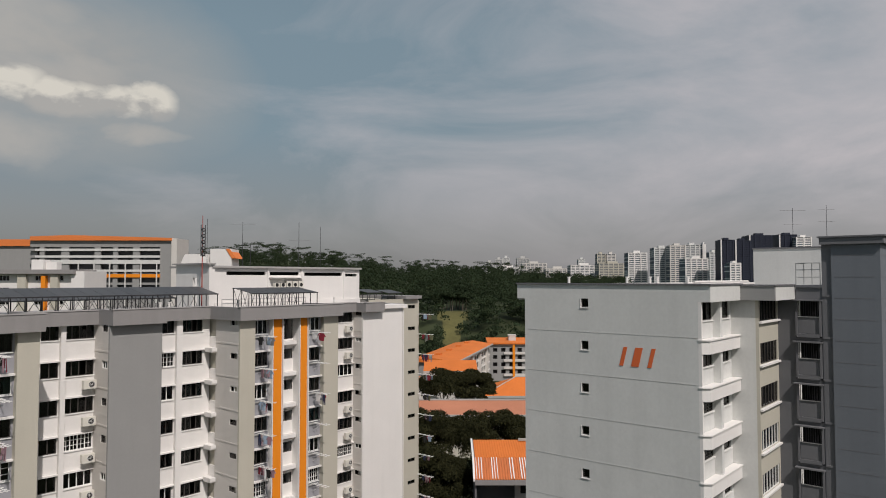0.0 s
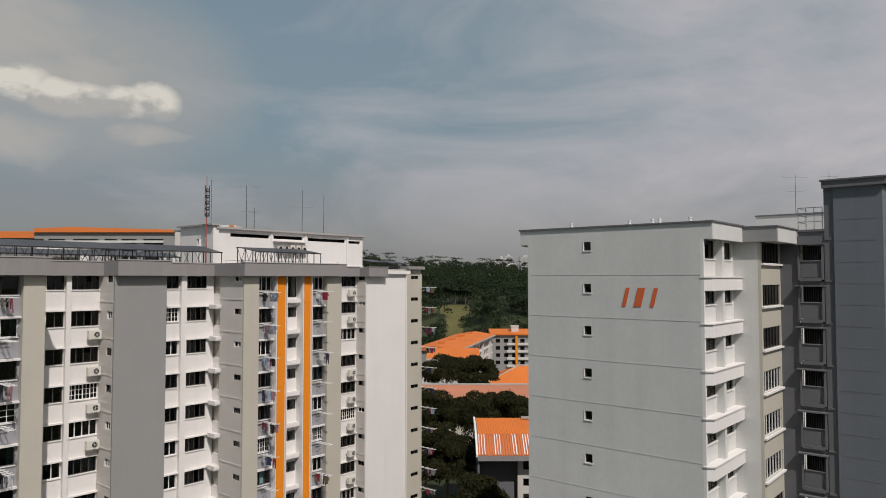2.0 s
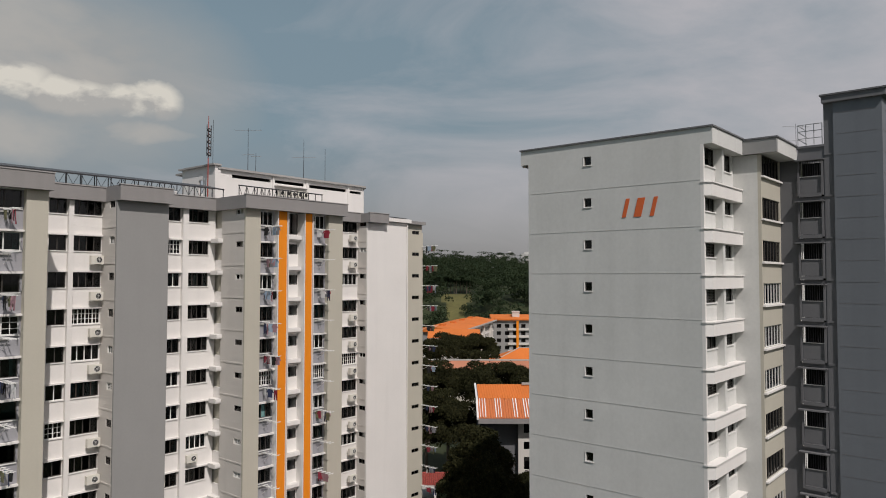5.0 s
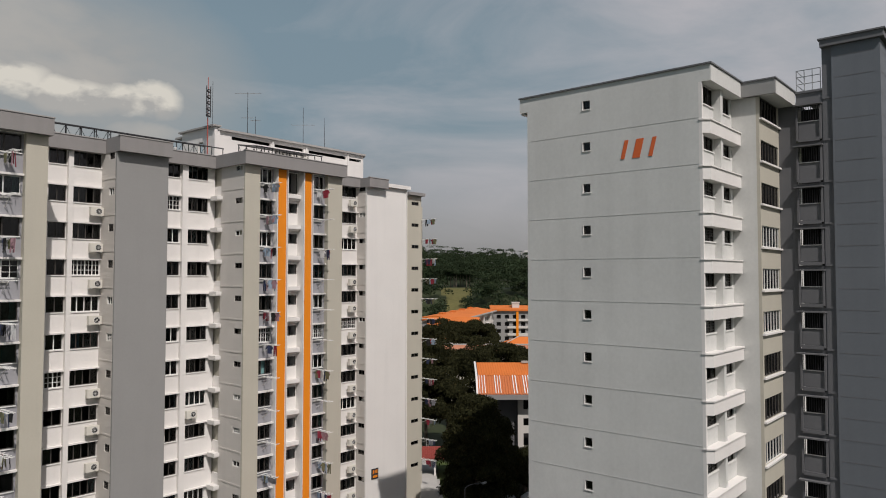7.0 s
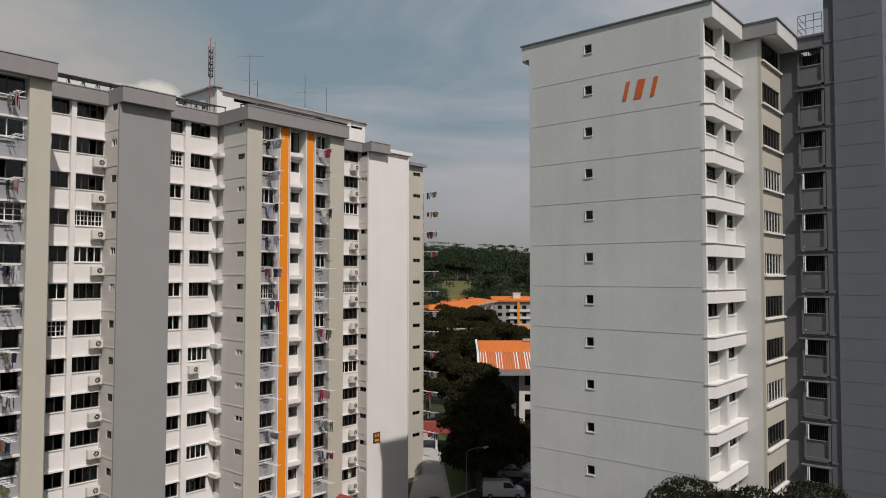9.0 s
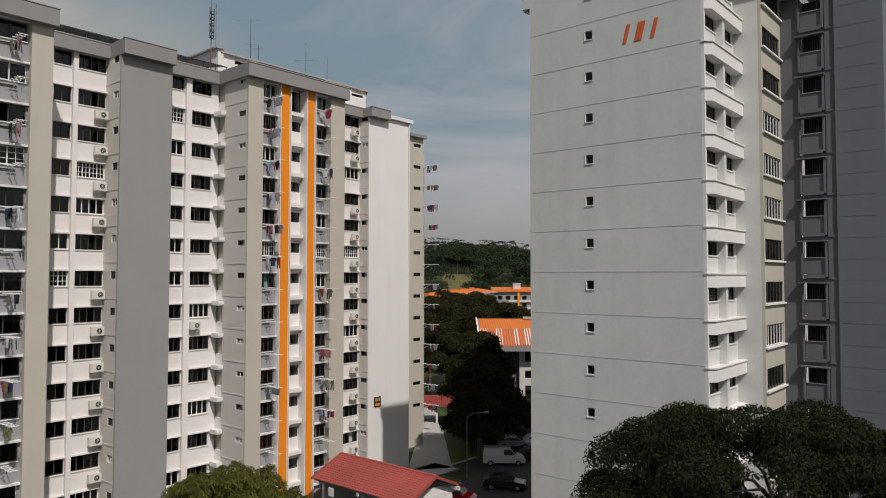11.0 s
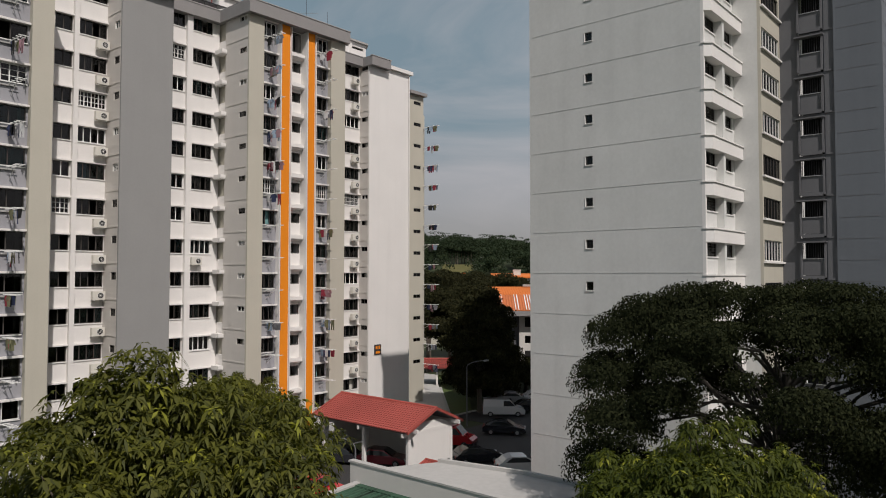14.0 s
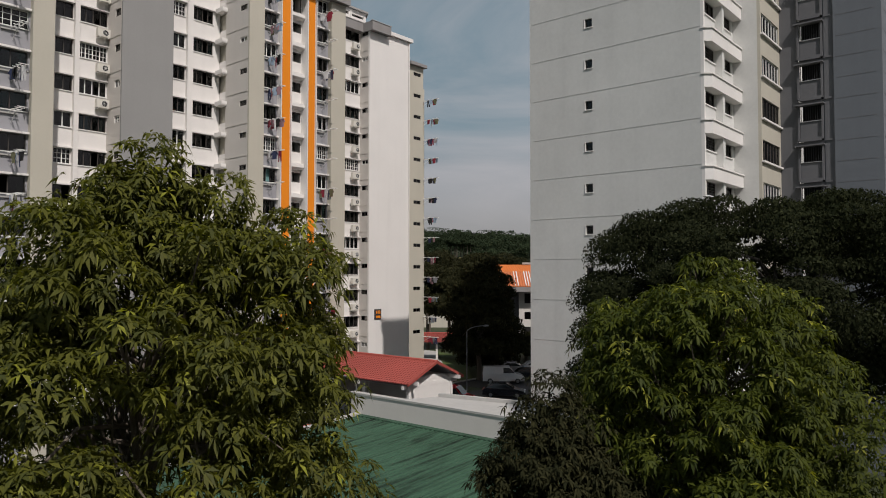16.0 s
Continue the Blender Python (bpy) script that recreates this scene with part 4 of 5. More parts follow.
hill, clearing = Mesh(), Mesh()
for i in range(40):
    for j in range(240):
        quad, cd, cs = [], 340 + (i + 0.5) * 12, -0.45 + (j + 0.5) * 0.003625
        for a, b in ((i, j), (i, j + 1), (i + 1, j + 1), (i + 1, j)):
            depth, slope = 340 + a * 12, -0.45 + b * 0.003625
            x, y = view_place(depth, slope * depth)
            quad.append((x, y, hill_height(depth, slope) - 0.05))
        (clearing if in_clearing(cd, cs) else hill).poly(*quad)
solo("hill", hill, "earth", "dark wooded hill rising behind the estate", "hill", "structure")
solo("hill_lawn", clearing, "meadow", "sunlit grassy clearing on the wooded slope", "lawn", "structure")

wood_c, g = [], np.random.default_rng(21)
for i in range(1250):
    depth = 300 + 470 * g.uniform(0, 1) ** 0.8
    slope = g.uniform(-0.40, 0.26)
    if in_clearing(depth, slope) or (300 <= depth < 400 and -0.004 < slope < 0.030):
        continue
    x, y = view_place(depth, slope * depth)
    r = g.uniform(4, 7.5)
    zt = hill_height(depth, slope) + g.uniform(7, 11) + (g.uniform(2, 5) if g.random() < 0.12 else 0)
    for j in range(7):
        wood_c.append((x + g.normal(0, r * 0.5), y + g.normal(0, r * 0.5), zt + g.uniform(-6.5, 1.5), r * 0.5, r * 0.5, r * 0.36))
for i in range(46):
    slope = g.uniform(-0.34, 0.10)
    x, y = view_place(765, slope * 765)
    zt = hill_height(765, slope) + g.uniform(12, 17)
    for j in range(5):
        wood_c.append((x + g.normal(0, 4.5), y + g.normal(0, 4.5), zt + g.normal(0, 0.6), 3.4, 3.4, 1.0))
p, d = shell(wood_c, 540000, -0.3, 0.7)
v, f = cards(p, d, 0.8, 0.5, 0.2, 0.5)
solo("far_wood", mesh_from("far_wood", v, f, "leaf_wood"), None, "dark green wooded hill far behind the estate", "wood", "stuff")

# pale stems of the grove at the top of the clearing
for i in range(9):
    depth = 428 + g.uniform(0, 8)
    slope = -0.004 + i * 0.0045 + g.uniform(-0.001, 0.001)
    x, y = view_place(depth, slope * depth)
    z0 = hill_height(depth, slope)
    stem = thing("grove_tree", "slender bare-stemmed tree above the grassy clearing", "tree", (x, y, z0), group="hill grove")
    part("trunk", Mesh().bar((0, 0, -0.5), (0.3, 0, 9), 0.35, 0.2), "bark", stem)
    p, d = shell([(0.3 + g.normal(0, 1.4), g.normal(0, 1.4), 9 + g.normal(0, 0.9), 2.2, 2.2, 1.3) for _ in range(6)], 1500)
    v, f = cards(p, d, 0.8, 0.5, 0.2, 0.5)
    part("crown", mesh_from("leaves", v, f, "leaf_wood"), None, stem)

# ---- low buildings and the estate beyond ----


def lat(px, depth):
    """Sideways metres of a bearing (as a slope) at a depth."""
    return (px - 784) / 1250 * depth


def view_thing(name, label, category, depth, px, kind=""):
    x, y = view_place(depth, lat(px, depth))
    return thing(name, label, category, (x, y, 0), turn=-50, kind=kind)


def ribbed(u0, u1, y0, z0, y1, z1, step, rise, thick=0.06):
    """A ribbed metal sheet roof: ribs run up the slope from (y0, z0) to (y1, z1)."""
    m, n = Mesh(), int((u1 - u0) / step)
    for k in range(n):
        a = u0 + k * step
        prof = [(a, 0), (a + step * 0.55, 0), (a + step * 0.65, rise), (a + step * 0.9, rise), (a + step, 0)]
        for (xa, ha), (xb, hb) in zip(prof, prof[1:]):
            m.poly((xa, y0, z0 + ha), (xb, y0, z0 + hb), (xb, y1, z1 + hb), (xa, y1, z1 + ha))
    m.poly((u0, y0, z0 - thick), (u1, y0, z0 - thick), (u1, y1, z1 - thick), (u0, y1, z1 - thick))
    return m


# building with a ribbed orange roof behind the car park
w = view_thing("low_block", "low cream building with a ribbed orange metal roof", "low block", 113, 840)
part("wall", facade(Mesh(), "y", 2.0, 0.25, 6.5, 34, 0, 10.0, [(7.4, 33, 8.0, 9.6), (7.4, 33, 5.4, 6.6), (7.4, 33, 2.2, 4.2)]), "stone_cream", w)
part("end_wall", Mesh().prism([(0.4, 0), (0.4, 10.6), (4.2, 13.0), (11.5, 14.3), (11.5, 0)], 0.0, 0.3, "x"), "slate", w)
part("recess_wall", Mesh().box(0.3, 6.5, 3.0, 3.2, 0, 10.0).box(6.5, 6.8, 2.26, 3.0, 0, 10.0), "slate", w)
part("room_lining", Mesh().box(6.8, 34, 4.0, 4.2, 0, 10.0), "interior", w)
part("fascia", Mesh().box(0, 34, -0.1, 0.3, 9.9, 10.7), "cornice", w)
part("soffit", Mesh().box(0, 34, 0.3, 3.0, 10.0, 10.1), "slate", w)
part("lower_roof", ribbed(0, 34, 0.0, 10.75, 4.2, 13.1, 0.42, 0.12), "worn_orange", w, "ribbed orange metal roof")
part("upper_roof", ribbed(0.2, 34, 4.2, 13.12, 11.5, 14.4, 0.42, 0.03), "tile_orange", w)
# irregular pale strips that stand for light glinting along the lower roof's ribs
glints, g3 = Mesh(), random.Random(4)
for k in range(80):
    x = k * 0.42 + 0.42 * 0.65
    if g3.random() < 0.75:
        glints.prism([(0.05, 10.9), (4.1, 13.16), (4.1, 13.24), (0.05, 10.98)], x, x + g3.uniform(0.08, 0.2), "x")
part("worn_rib", glints, "frame", w, "pale strips laid as glints on the orange roof ribs", kind="stuff")
part("verge", Mesh().prism([(-0.1, 10.5), (-0.1, 10.9), (4.2, 13.3), (11.6, 14.6), (11.6, 14.3), (4.2, 13.0)], -0.25, 0.05, "x"), "frame", w)
part("ridge_beam", Mesh().box(8.0, 13, 10.6, 10.9, 14.45, 14.8), "kerb", w)

# long orange roof, middle distance
w = view_thing("low_block", "long low building with a brownish orange pitched roof", "low block", 168, 724)
part("wall", Mesh().box(0, 40, 1.2, 14, 0, 10.6), "cream", w)
part("fascia", Mesh().box(-0.3, 40, -0.35, -0.02, 9.3, 10.45), "kerb", w)
part("roof", Mesh().prism([(0, 10.4), (7.5, 12.6), (15, 10.4), (15, 10.2), (0, 10.2)], -0.3, 40, "x"), "roof_brown", w, "brownish orange pitched roof")
part("ridge", Mesh().box(-0.3, 40, 7.2, 7.8, 12.55, 12.85), "kerb", w)
w = view_thing("low_block", "low building with a bright orange hipped roof", "low block", 232, 852)
part("wall", Mesh().box(1, 40, 1.2, 17, 0, 4.2), "cream", w)
part("fascia", Mesh().box(0, 40, -0.2, -0.02, 3.6, 4.3), "kerb", w)
hip = Mesh().poly((0, 0, 4.25), (40, 0, 4.25), (40, 9, 9.2), (12, 9, 9.2)).poly((0, 0, 4.25), (12, 9, 9.2), (0, 18, 4.25)).poly((0, 18, 4.25), (12, 9, 9.2), (40, 9, 9.2), (40, 18, 4.25)).poly((0, 0, 4.22), (0, 18, 4.22), (40, 18, 4.22), (40, 0, 4.22))
part("roof", hip, "tile_orange", w, "bright orange hipped roof")
part("hip_ridge", Mesh().bar((0, 0, 4.3), (12, 9, 9.3), 0.18).bar((12, 9, 9.3), (40, 9, 9.3), 0.18), "kerb", w)

# far four-storey estate blocks with orange roofs
w = view_thing("estate_block", "four-storey grey estate block with an orange roof", "estate block", 296, 866)
eh = [(1.5 + c * 3.4, 3.3 + c * 3.4, 3.0 + r * 3.0, 4.6 + r * 3.0) for c in range(10) for r in range(4)]
part("wall", facade(Mesh(), "y", 0.0, 0.3, 0, 36, 0, 15.2, eh), "grey", w)
part("room_lining", Mesh().box(0.2, 36, 0.9, 1.0, 0, 15), "interior", w)
for r in range(4):
    part("balcony", Mesh().box(6.0, 16.5, -0.8, -0.01, 2.0 + r * 3.0, 2.9 + r * 3.0), "stone_cream", w)
part("fin", Mesh().box(9.6, 10.6, -1.0, -0.82, 0, 15.0), "orange", w)
part("roof", Mesh().prism([(-1, 15.2), (-1, 15.9), (9, 17.2), (9, 15.2)], -1, 36, "x"), "tile_orange", w, "orange roof sheets")
part("tank", Mesh().box(8.3, 11.3, 3, 6, 16.2, 18.4).box(8.1, 11.5, 2.8, 6.2, 18.42, 18.8), "stone_cream", w)
x, y = view_place(230, lat(802, 230))
w = thing("estate_block", "long pale estate wing under a broad orange roof", "estate block", (x, y, 0), turn=-64)
part("wall", facade(Mesh(), "x", 0.0, -0.3, 0, 66, 0, 15.2, [(3 + c * 4.6, 5.6 + c * 4.6, 3.0 + r * 3.0, 4.7 + r * 3.0) for c in range(13) for r in range(4)]), "stone_cream", w)
part("end_wall", Mesh().box(-14, -0.31, 0, 0.3, 0, 15.2), "grey", w)
part("room_lining", Mesh().box(-1.4, -1.3, 0.4, 66, 0, 15), "interior", w)
for r in range(4):
    part("storey_band", Mesh().box(0.005, 0.25, 0, 66, 2.0 + r * 3.0, 2.4 + r * 3.0), "white", w)
for c in range(5):
    part("stair_pier", Mesh().box(0.005, 0.9, 1 + c * 13.8, 2.6 + c * 13.8, 0, 15.1), "stone_cream", w)
part("roof", Mesh().prism([(-15, 15.22), (-15, 15.6), (-7, 16.8), (1.2, 15.6), (1.2, 15.22)], -0.8, 66, "y"), "tile_orange", w, "broad orange sheet roof")
part("gutter", Mesh().box(1.22, 1.6, -0.8, 66, 15.1, 15.6), "kerb", w)
for c in range(4):
    part("roof_vent", Mesh().box(-8, -6.4, 8 + c * 15, 11 + c * 15, 16.5, 17.3), "tile_orange", w)
w = view_thing("estate_block", "stepped low estate block with two orange roofs", "estate block", 214, 752)
part("wall", Mesh().box(0, 15.5, 0.6, 12, 0, 13.9), "grey", w)
part("parapet", Mesh().box(-0.4, 16, 0, 0.55, 13.2, 14.6), "kerb", w)
part("roof", Mesh().prism([(0.56, 14.2), (0.56, 14.7), (12, 16.6), (12, 14.2)], -0.4, 16, "x"), "tile_orange", w, "orange sheet roof")
part("lower_wall", Mesh().box(-4, 11, -9, -0.05, 0, 11.4), "stone_cream", w)
part("lower_roof", Mesh().prism([(-9.6, 11.42), (-9.6, 11.8), (-0.05, 13.1), (-0.05, 11.42)], -5, 11.6, "x"), "tile_orange", w)

# the big orange-topped block and the near end of a twin block, seen over the roof
w = view_thing("apartment_block", "long grey block with an orange roof band and open galleries", "apartment block", 325, -30)
S = 0.26
gx = [(53, 70), (78, 108), (122, 167), (178, 200), (208, 235), (247, 283)]
gh = []
for a, b in gx:
    for y0, y1 in ((437, 440), (444, 452), (456, 460), (467, 477), (481, 485), (492, 500), (504, 508)):
        gh.append(((a + 30) * S, (b + 30) * S, 42.5 + (493 - y1) * S, 42.5 + (493 - y0) * S))
part("wall", facade(Mesh(), "y", 0.0, 1.2, 24, 87, 0, 59.98, gh), "grey", w)
part("wall", Mesh().box(0, 24, 1.5, 14, 0, 57.5), "grey", w)
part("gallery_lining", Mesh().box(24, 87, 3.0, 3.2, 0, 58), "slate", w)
for y0, y1 in ((440, 444), (452, 456), (460, 467), (477, 481)):
    part("gallery_slab", Mesh().box(24, 81.6, -0.35, -0.02, 42.5 + (493 - y1) * S, 42.5 + (493 - y0) * S), "gable", w)
part("orange_band", Mesh().box(48, 81.6, -0.5, -0.02, 42.5 + 2 * S, 42.5 + 8 * S), "orange", w)
part("roof_band", Mesh().prism([(22, 60.0), (87.2, 59.99), (87.2, 61.2), (40, 62.5), (22, 61.9)], -1.2, 16, "y"), "roof_band", w, "orange painted roof band")
part("roof_band", Mesh().box(0, 21.98, 0.5, 15, 57.52, 60.6), "roof_band", w)
part("end_pier", Mesh().box(87.01, 89.5, -1, 14, 0, 61), "stone_cream", w)
for c in range(6):
    part("column", Mesh().box(44 + c * 7.2, 44.5 + c * 7.2, -0.8, -0.5, 30, 50), "gable", w)

w = view_thing("apartment_block", "white and cream twin block with a grey cornice", "apartment block", 165, -40)
bh2 = [(c * 4.2 + 1.0, c * 4.2 + 3.4, 42.0 - 2.8 * r, 43.2 - 2.8 * r) for c in range(5) for r in range(5)]
part("wall", facade(Mesh(), "y", 0, 0.3, 0, 22.4, 0, 43.6, bh2), "white", w)
part("pier", Mesh().box(10.0, 12.0, -1, -0.02, 0, 43.5).box(17.6, 19.4, -1, -0.02, 0, 43.5), "cream", w)
part("fin", Mesh().box(15.6, 16.6, -1.2, -0.02, 0, 43.2), "orange", w)
part("room_lining", Mesh().box(0.3, 22, 1.0, 1.1, 0, 43), "interior", w)
part("cornice", Mesh().box(-1, 23.5, -1.6, 9, 43.62, 44.6), "cornice", w)
part("end_wall", Mesh().box(22.42, 25.5, -0.8, 10, 0, 44.2), "white", w)
part("roof_tank", Mesh().box(11.5, 14.3, 2, 5, 44.62, 47.0).box(14.4, 17.0, 3, 5, 44.62, 46.4), "white", w)
for c in range(5):
    for r in range(5):
        window(w, (0, 0, 0), c * 4.2 + 2.2, 0.06, 42.0 - 2.8 * r, 2.4, 1.2, 3, "plain", 0, "frame", "glass")

# roof house of a further block, with an orange verge
w = view_thing("roof_house", "white rooftop house with an orange sloping verge", "roof house", 112, 372)
part("wall", Mesh().box(0, 3.4, 0, 4, 0, 47.2), "white", w)
part("tank", Mesh().prism([(-4.9, 44.4), (-0.1, 44.4), (-0.5, 46.4), (-4.0, 46.4)], 0, 4, "y").box(-5.2, -0.05, 0, 4, 0, 44.4), "white", w)
part("verge", Mesh().prism([(2.5, 47.22), (3.1, 47.22), (4.1, 45.7), (3.45, 45.7)], -0.1, 4, "y"), "roof_band", w)

# far condominium towers: storey slabs stand proud of dark glazing
TOWERS = [(860, 873, 464, 2100, "joint"), (877, 890, 459, 2100, "joint"), (890, 902, 456, 2150, "gable"), (915, 937, 457, 2100, "joint"), (877, 925, 473, 1500, "white"), (925, 968, 466, 1450, "stone_cream"),
          (966, 1010, 475, 1400, "stone_cream"), (1010, 1060, 469, 1350, "white"), (1024, 1036, 459, 1800, "gable"), (1057, 1072, 449, 1500, "cream"), (1074, 1090, 449, 1500, "stone_cream"), (1060, 1112, 466, 1300, "cream"), (1112, 1146, 447, 1150, "white"),
          (1158, 1188, 438, 1100, "gable"), (1186, 1214, 434, 1080, "stone_cream"), (1213, 1240, 433, 1150, "gable"), (1213, 1254, 457, 1000, "white"), (1244, 1250, 432, 1160, "white"), (1256, 1272, 446, 1250, "gable"),
          (1276, 1300, 424, 950, "navy"), (1302, 1330, 425, 955, "navy"), (1327, 1368, 416, 980, "navy"), (1380, 1412, 415, 1000, "navy"), (1410, 1438, 419, 990, "white"), (1292, 1312, 465, 900, "white")]
for i, (a, b, top, depth, mat) in enumerate(TOWERS):
    s = depth / 1250
    wdt, z1 = (b - a) * s, 42.5 + (493 - top) * s
    t = view_thing("condominium_tower", "distant high-rise flats with pale storey bands", "tower block", depth, a)
    t["group"] = "far skyline"
    part("core", Mesh().box(0.3, wdt - 0.3, 0.6, wdt * 0.5 + 10, 0, z1 - 0.5), "navy" if mat == "navy" else "tower", t)
    slabs, g2 = Mesh(), random.Random(i)
    z = max(20.0, z1 - 130)
    while z < z1 - 1:
        inset = g2.choice([0, 0, 0.4])
        slabs.box(inset, wdt - inset, 0, wdt * 0.5 + 10.5, z, z + 1.45)
        z += 3.1
    part("storey_band", slabs, mat, t, kind="stuff")
    for j in range(max(2, int(wdt / 8)) + 1):
        x = wdt * j / max(2, int(wdt / 8))
        part("pier", Mesh().box(min(max(x - 0.8, 0), wdt - 1.6), min(max(x + 0.8, 1.6), wdt), -0.5, 0.59, 0, z1), "white" if mat == "navy" and j == 0 else mat, t)
    part("roof_plant", Mesh().box(wdt * 0.3, wdt * 0.65, 2, 10, z1 - 1, z1 + 3.5 * s).box(-0.1, wdt + 0.1, -0.3, 10, z1 - 0.6, z1), mat, t)

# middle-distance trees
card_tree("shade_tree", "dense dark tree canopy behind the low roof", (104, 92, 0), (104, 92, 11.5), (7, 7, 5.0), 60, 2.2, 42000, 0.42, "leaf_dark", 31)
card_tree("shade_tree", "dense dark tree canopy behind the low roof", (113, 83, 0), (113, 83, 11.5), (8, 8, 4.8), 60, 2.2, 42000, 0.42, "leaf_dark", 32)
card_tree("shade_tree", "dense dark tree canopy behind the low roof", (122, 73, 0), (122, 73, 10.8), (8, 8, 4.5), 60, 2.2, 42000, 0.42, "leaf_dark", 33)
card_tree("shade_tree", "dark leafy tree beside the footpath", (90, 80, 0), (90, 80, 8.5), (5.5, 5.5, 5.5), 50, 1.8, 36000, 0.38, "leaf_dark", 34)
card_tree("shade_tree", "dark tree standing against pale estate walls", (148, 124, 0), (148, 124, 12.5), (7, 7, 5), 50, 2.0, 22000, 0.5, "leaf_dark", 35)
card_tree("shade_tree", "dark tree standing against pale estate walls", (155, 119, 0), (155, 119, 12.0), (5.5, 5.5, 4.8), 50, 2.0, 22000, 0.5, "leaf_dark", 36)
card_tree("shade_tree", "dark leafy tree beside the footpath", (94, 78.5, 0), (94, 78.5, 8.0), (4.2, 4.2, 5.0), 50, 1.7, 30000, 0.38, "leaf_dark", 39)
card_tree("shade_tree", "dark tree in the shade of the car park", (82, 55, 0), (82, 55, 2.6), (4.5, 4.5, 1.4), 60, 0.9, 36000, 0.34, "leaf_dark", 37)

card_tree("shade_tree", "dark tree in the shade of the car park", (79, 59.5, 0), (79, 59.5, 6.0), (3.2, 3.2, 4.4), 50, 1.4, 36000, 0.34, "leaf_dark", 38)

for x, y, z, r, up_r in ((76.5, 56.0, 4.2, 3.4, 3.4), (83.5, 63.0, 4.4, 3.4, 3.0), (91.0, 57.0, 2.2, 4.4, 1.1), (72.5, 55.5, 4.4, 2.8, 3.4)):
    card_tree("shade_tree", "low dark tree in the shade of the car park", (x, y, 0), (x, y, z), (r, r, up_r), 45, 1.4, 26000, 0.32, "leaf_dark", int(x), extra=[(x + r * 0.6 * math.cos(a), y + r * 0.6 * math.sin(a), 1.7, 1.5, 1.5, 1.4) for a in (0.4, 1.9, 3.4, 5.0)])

# ---- the red-tiled car shelter ----


def tiled_slope(u0, u1, y0, z0, y1, z1, courses, col):
    """Barrel tiles in stepped courses."""
    m, nx = Mesh(), int((u1 - u0) / col)
    for c in range(courses):
        a, b = c / courses, (c + 1) / courses
        ya, za, yb, zb = y0 + (y1 - y0) * a, z0 + (z1 - z0) * a + 0.05, y0 + (y1 - y0) * b, z0 + (z1 - z0) * b + 0.01
        for k in range(nx):
            x = u0 + (u1 - u0) * k / nx
            e = (u1 - u0) / nx
            pr = [(x, 0.0), (x + e * 0.3, 0.05), (x + e * 0.6, 0.05), (x + e * 0.85, 0.0), (x + e, 0.0)]
            for (xa, ha), (xb, hb) in zip(pr, pr[1:]):
                m.poly((xa, ya, za + ha), (xb, ya, za + hb), (xb, yb, zb + hb), (xa, yb, zb + ha))
            m.poly((x, ya, za - 0.05), (x + e, ya, za - 0.05), (x + e * 0.6, ya, za + 0.05), (x + e * 0.3, ya, za + 0.05))
    return m


def shelter(name, label, at, turn, length, half, eave, ridge, posts=3, walls=True):
    """A gabled open shelter; its ridge runs along local x."""
    t = thing(name, label, "shelter", at, turn=turn)
    part("near_roof_slope", tiled_slope(0, length, -half, eave, 0, ridge, 14, 0.3), "tile_red", t, "red barrel-tiled roof slope", kind="stuff")
    part("far_roof_slope", tiled_slope(0, length, half, eave, 0, ridge, 14, 0.3), "tile_red", t, "red barrel-tiled roof slope", kind="stuff")
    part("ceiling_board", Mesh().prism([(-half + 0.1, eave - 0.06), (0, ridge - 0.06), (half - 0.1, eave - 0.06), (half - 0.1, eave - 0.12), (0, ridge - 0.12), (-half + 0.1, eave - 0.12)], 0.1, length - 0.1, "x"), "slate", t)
    part("ridge_cap", Mesh().bar((-0.05, 0, ridge + 0.05), (length + 0.05, 0, ridge + 0.05), 0.12, sides=8), "tile_red", t)
    for e in (0.0, length):
        part("verge", Mesh().prism([(-half - 0.05, eave - 0.1), (-half - 0.05, eave + 0.12), (0, ridge + 0.12), (half + 0.05, eave + 0.12), (half + 0.05, eave - 0.1), (0, ridge - 0.12)], e - 0.08, e + 0.08, "x"), "tile_red", t)
    part("gutter", Mesh().box(0, length, -half - 0.16, -half - 0.02, eave - 0.12, eave - 0.02), "tile_red", t)
    for k in range(posts):
        x = 0.7 + (length - 1.4) * k / (posts - 1)
        for y in (-half + 0.8, half - 0.8):
            part("post", Mesh().box(x - 0.14, x + 0.14, y - 0.14, y + 0.14, 0, eave + 0.25), "white", t)
        part("tie_beam", Mesh().box(x - 0.1, x + 0.1, -half + 0.05, half - 0.05, eave - 0.45, eave - 0.14), "white", t)
    for y in (-half + 0.8, half - 0.8):
        part("long_beam", Mesh().box(-0.35, length + 0.35, y - 0.1, y + 0.1, eave - 0.1, eave + 0.18), "white", t)
    if walls:
        arch = [(-half + 0.95, 0.9), (half - 0.95, 0.9)] + [((half - 0.95) * math.cos(a), eave - 0.3 + 0.75 * math.sin(a)) for a in [math.pi * i / 10 for i in range(11)]]
        for e in (0.62, length - 0.78):
            part("gable_screen", Mesh().prism(arch, e, e + 0.1, "x"), "white", t)
        part("back_wall", Mesh().box(0.9, length - 0.9, -half + 0.66, -half + 0.78, 0, eave - 0.1), "white", t)
    return t


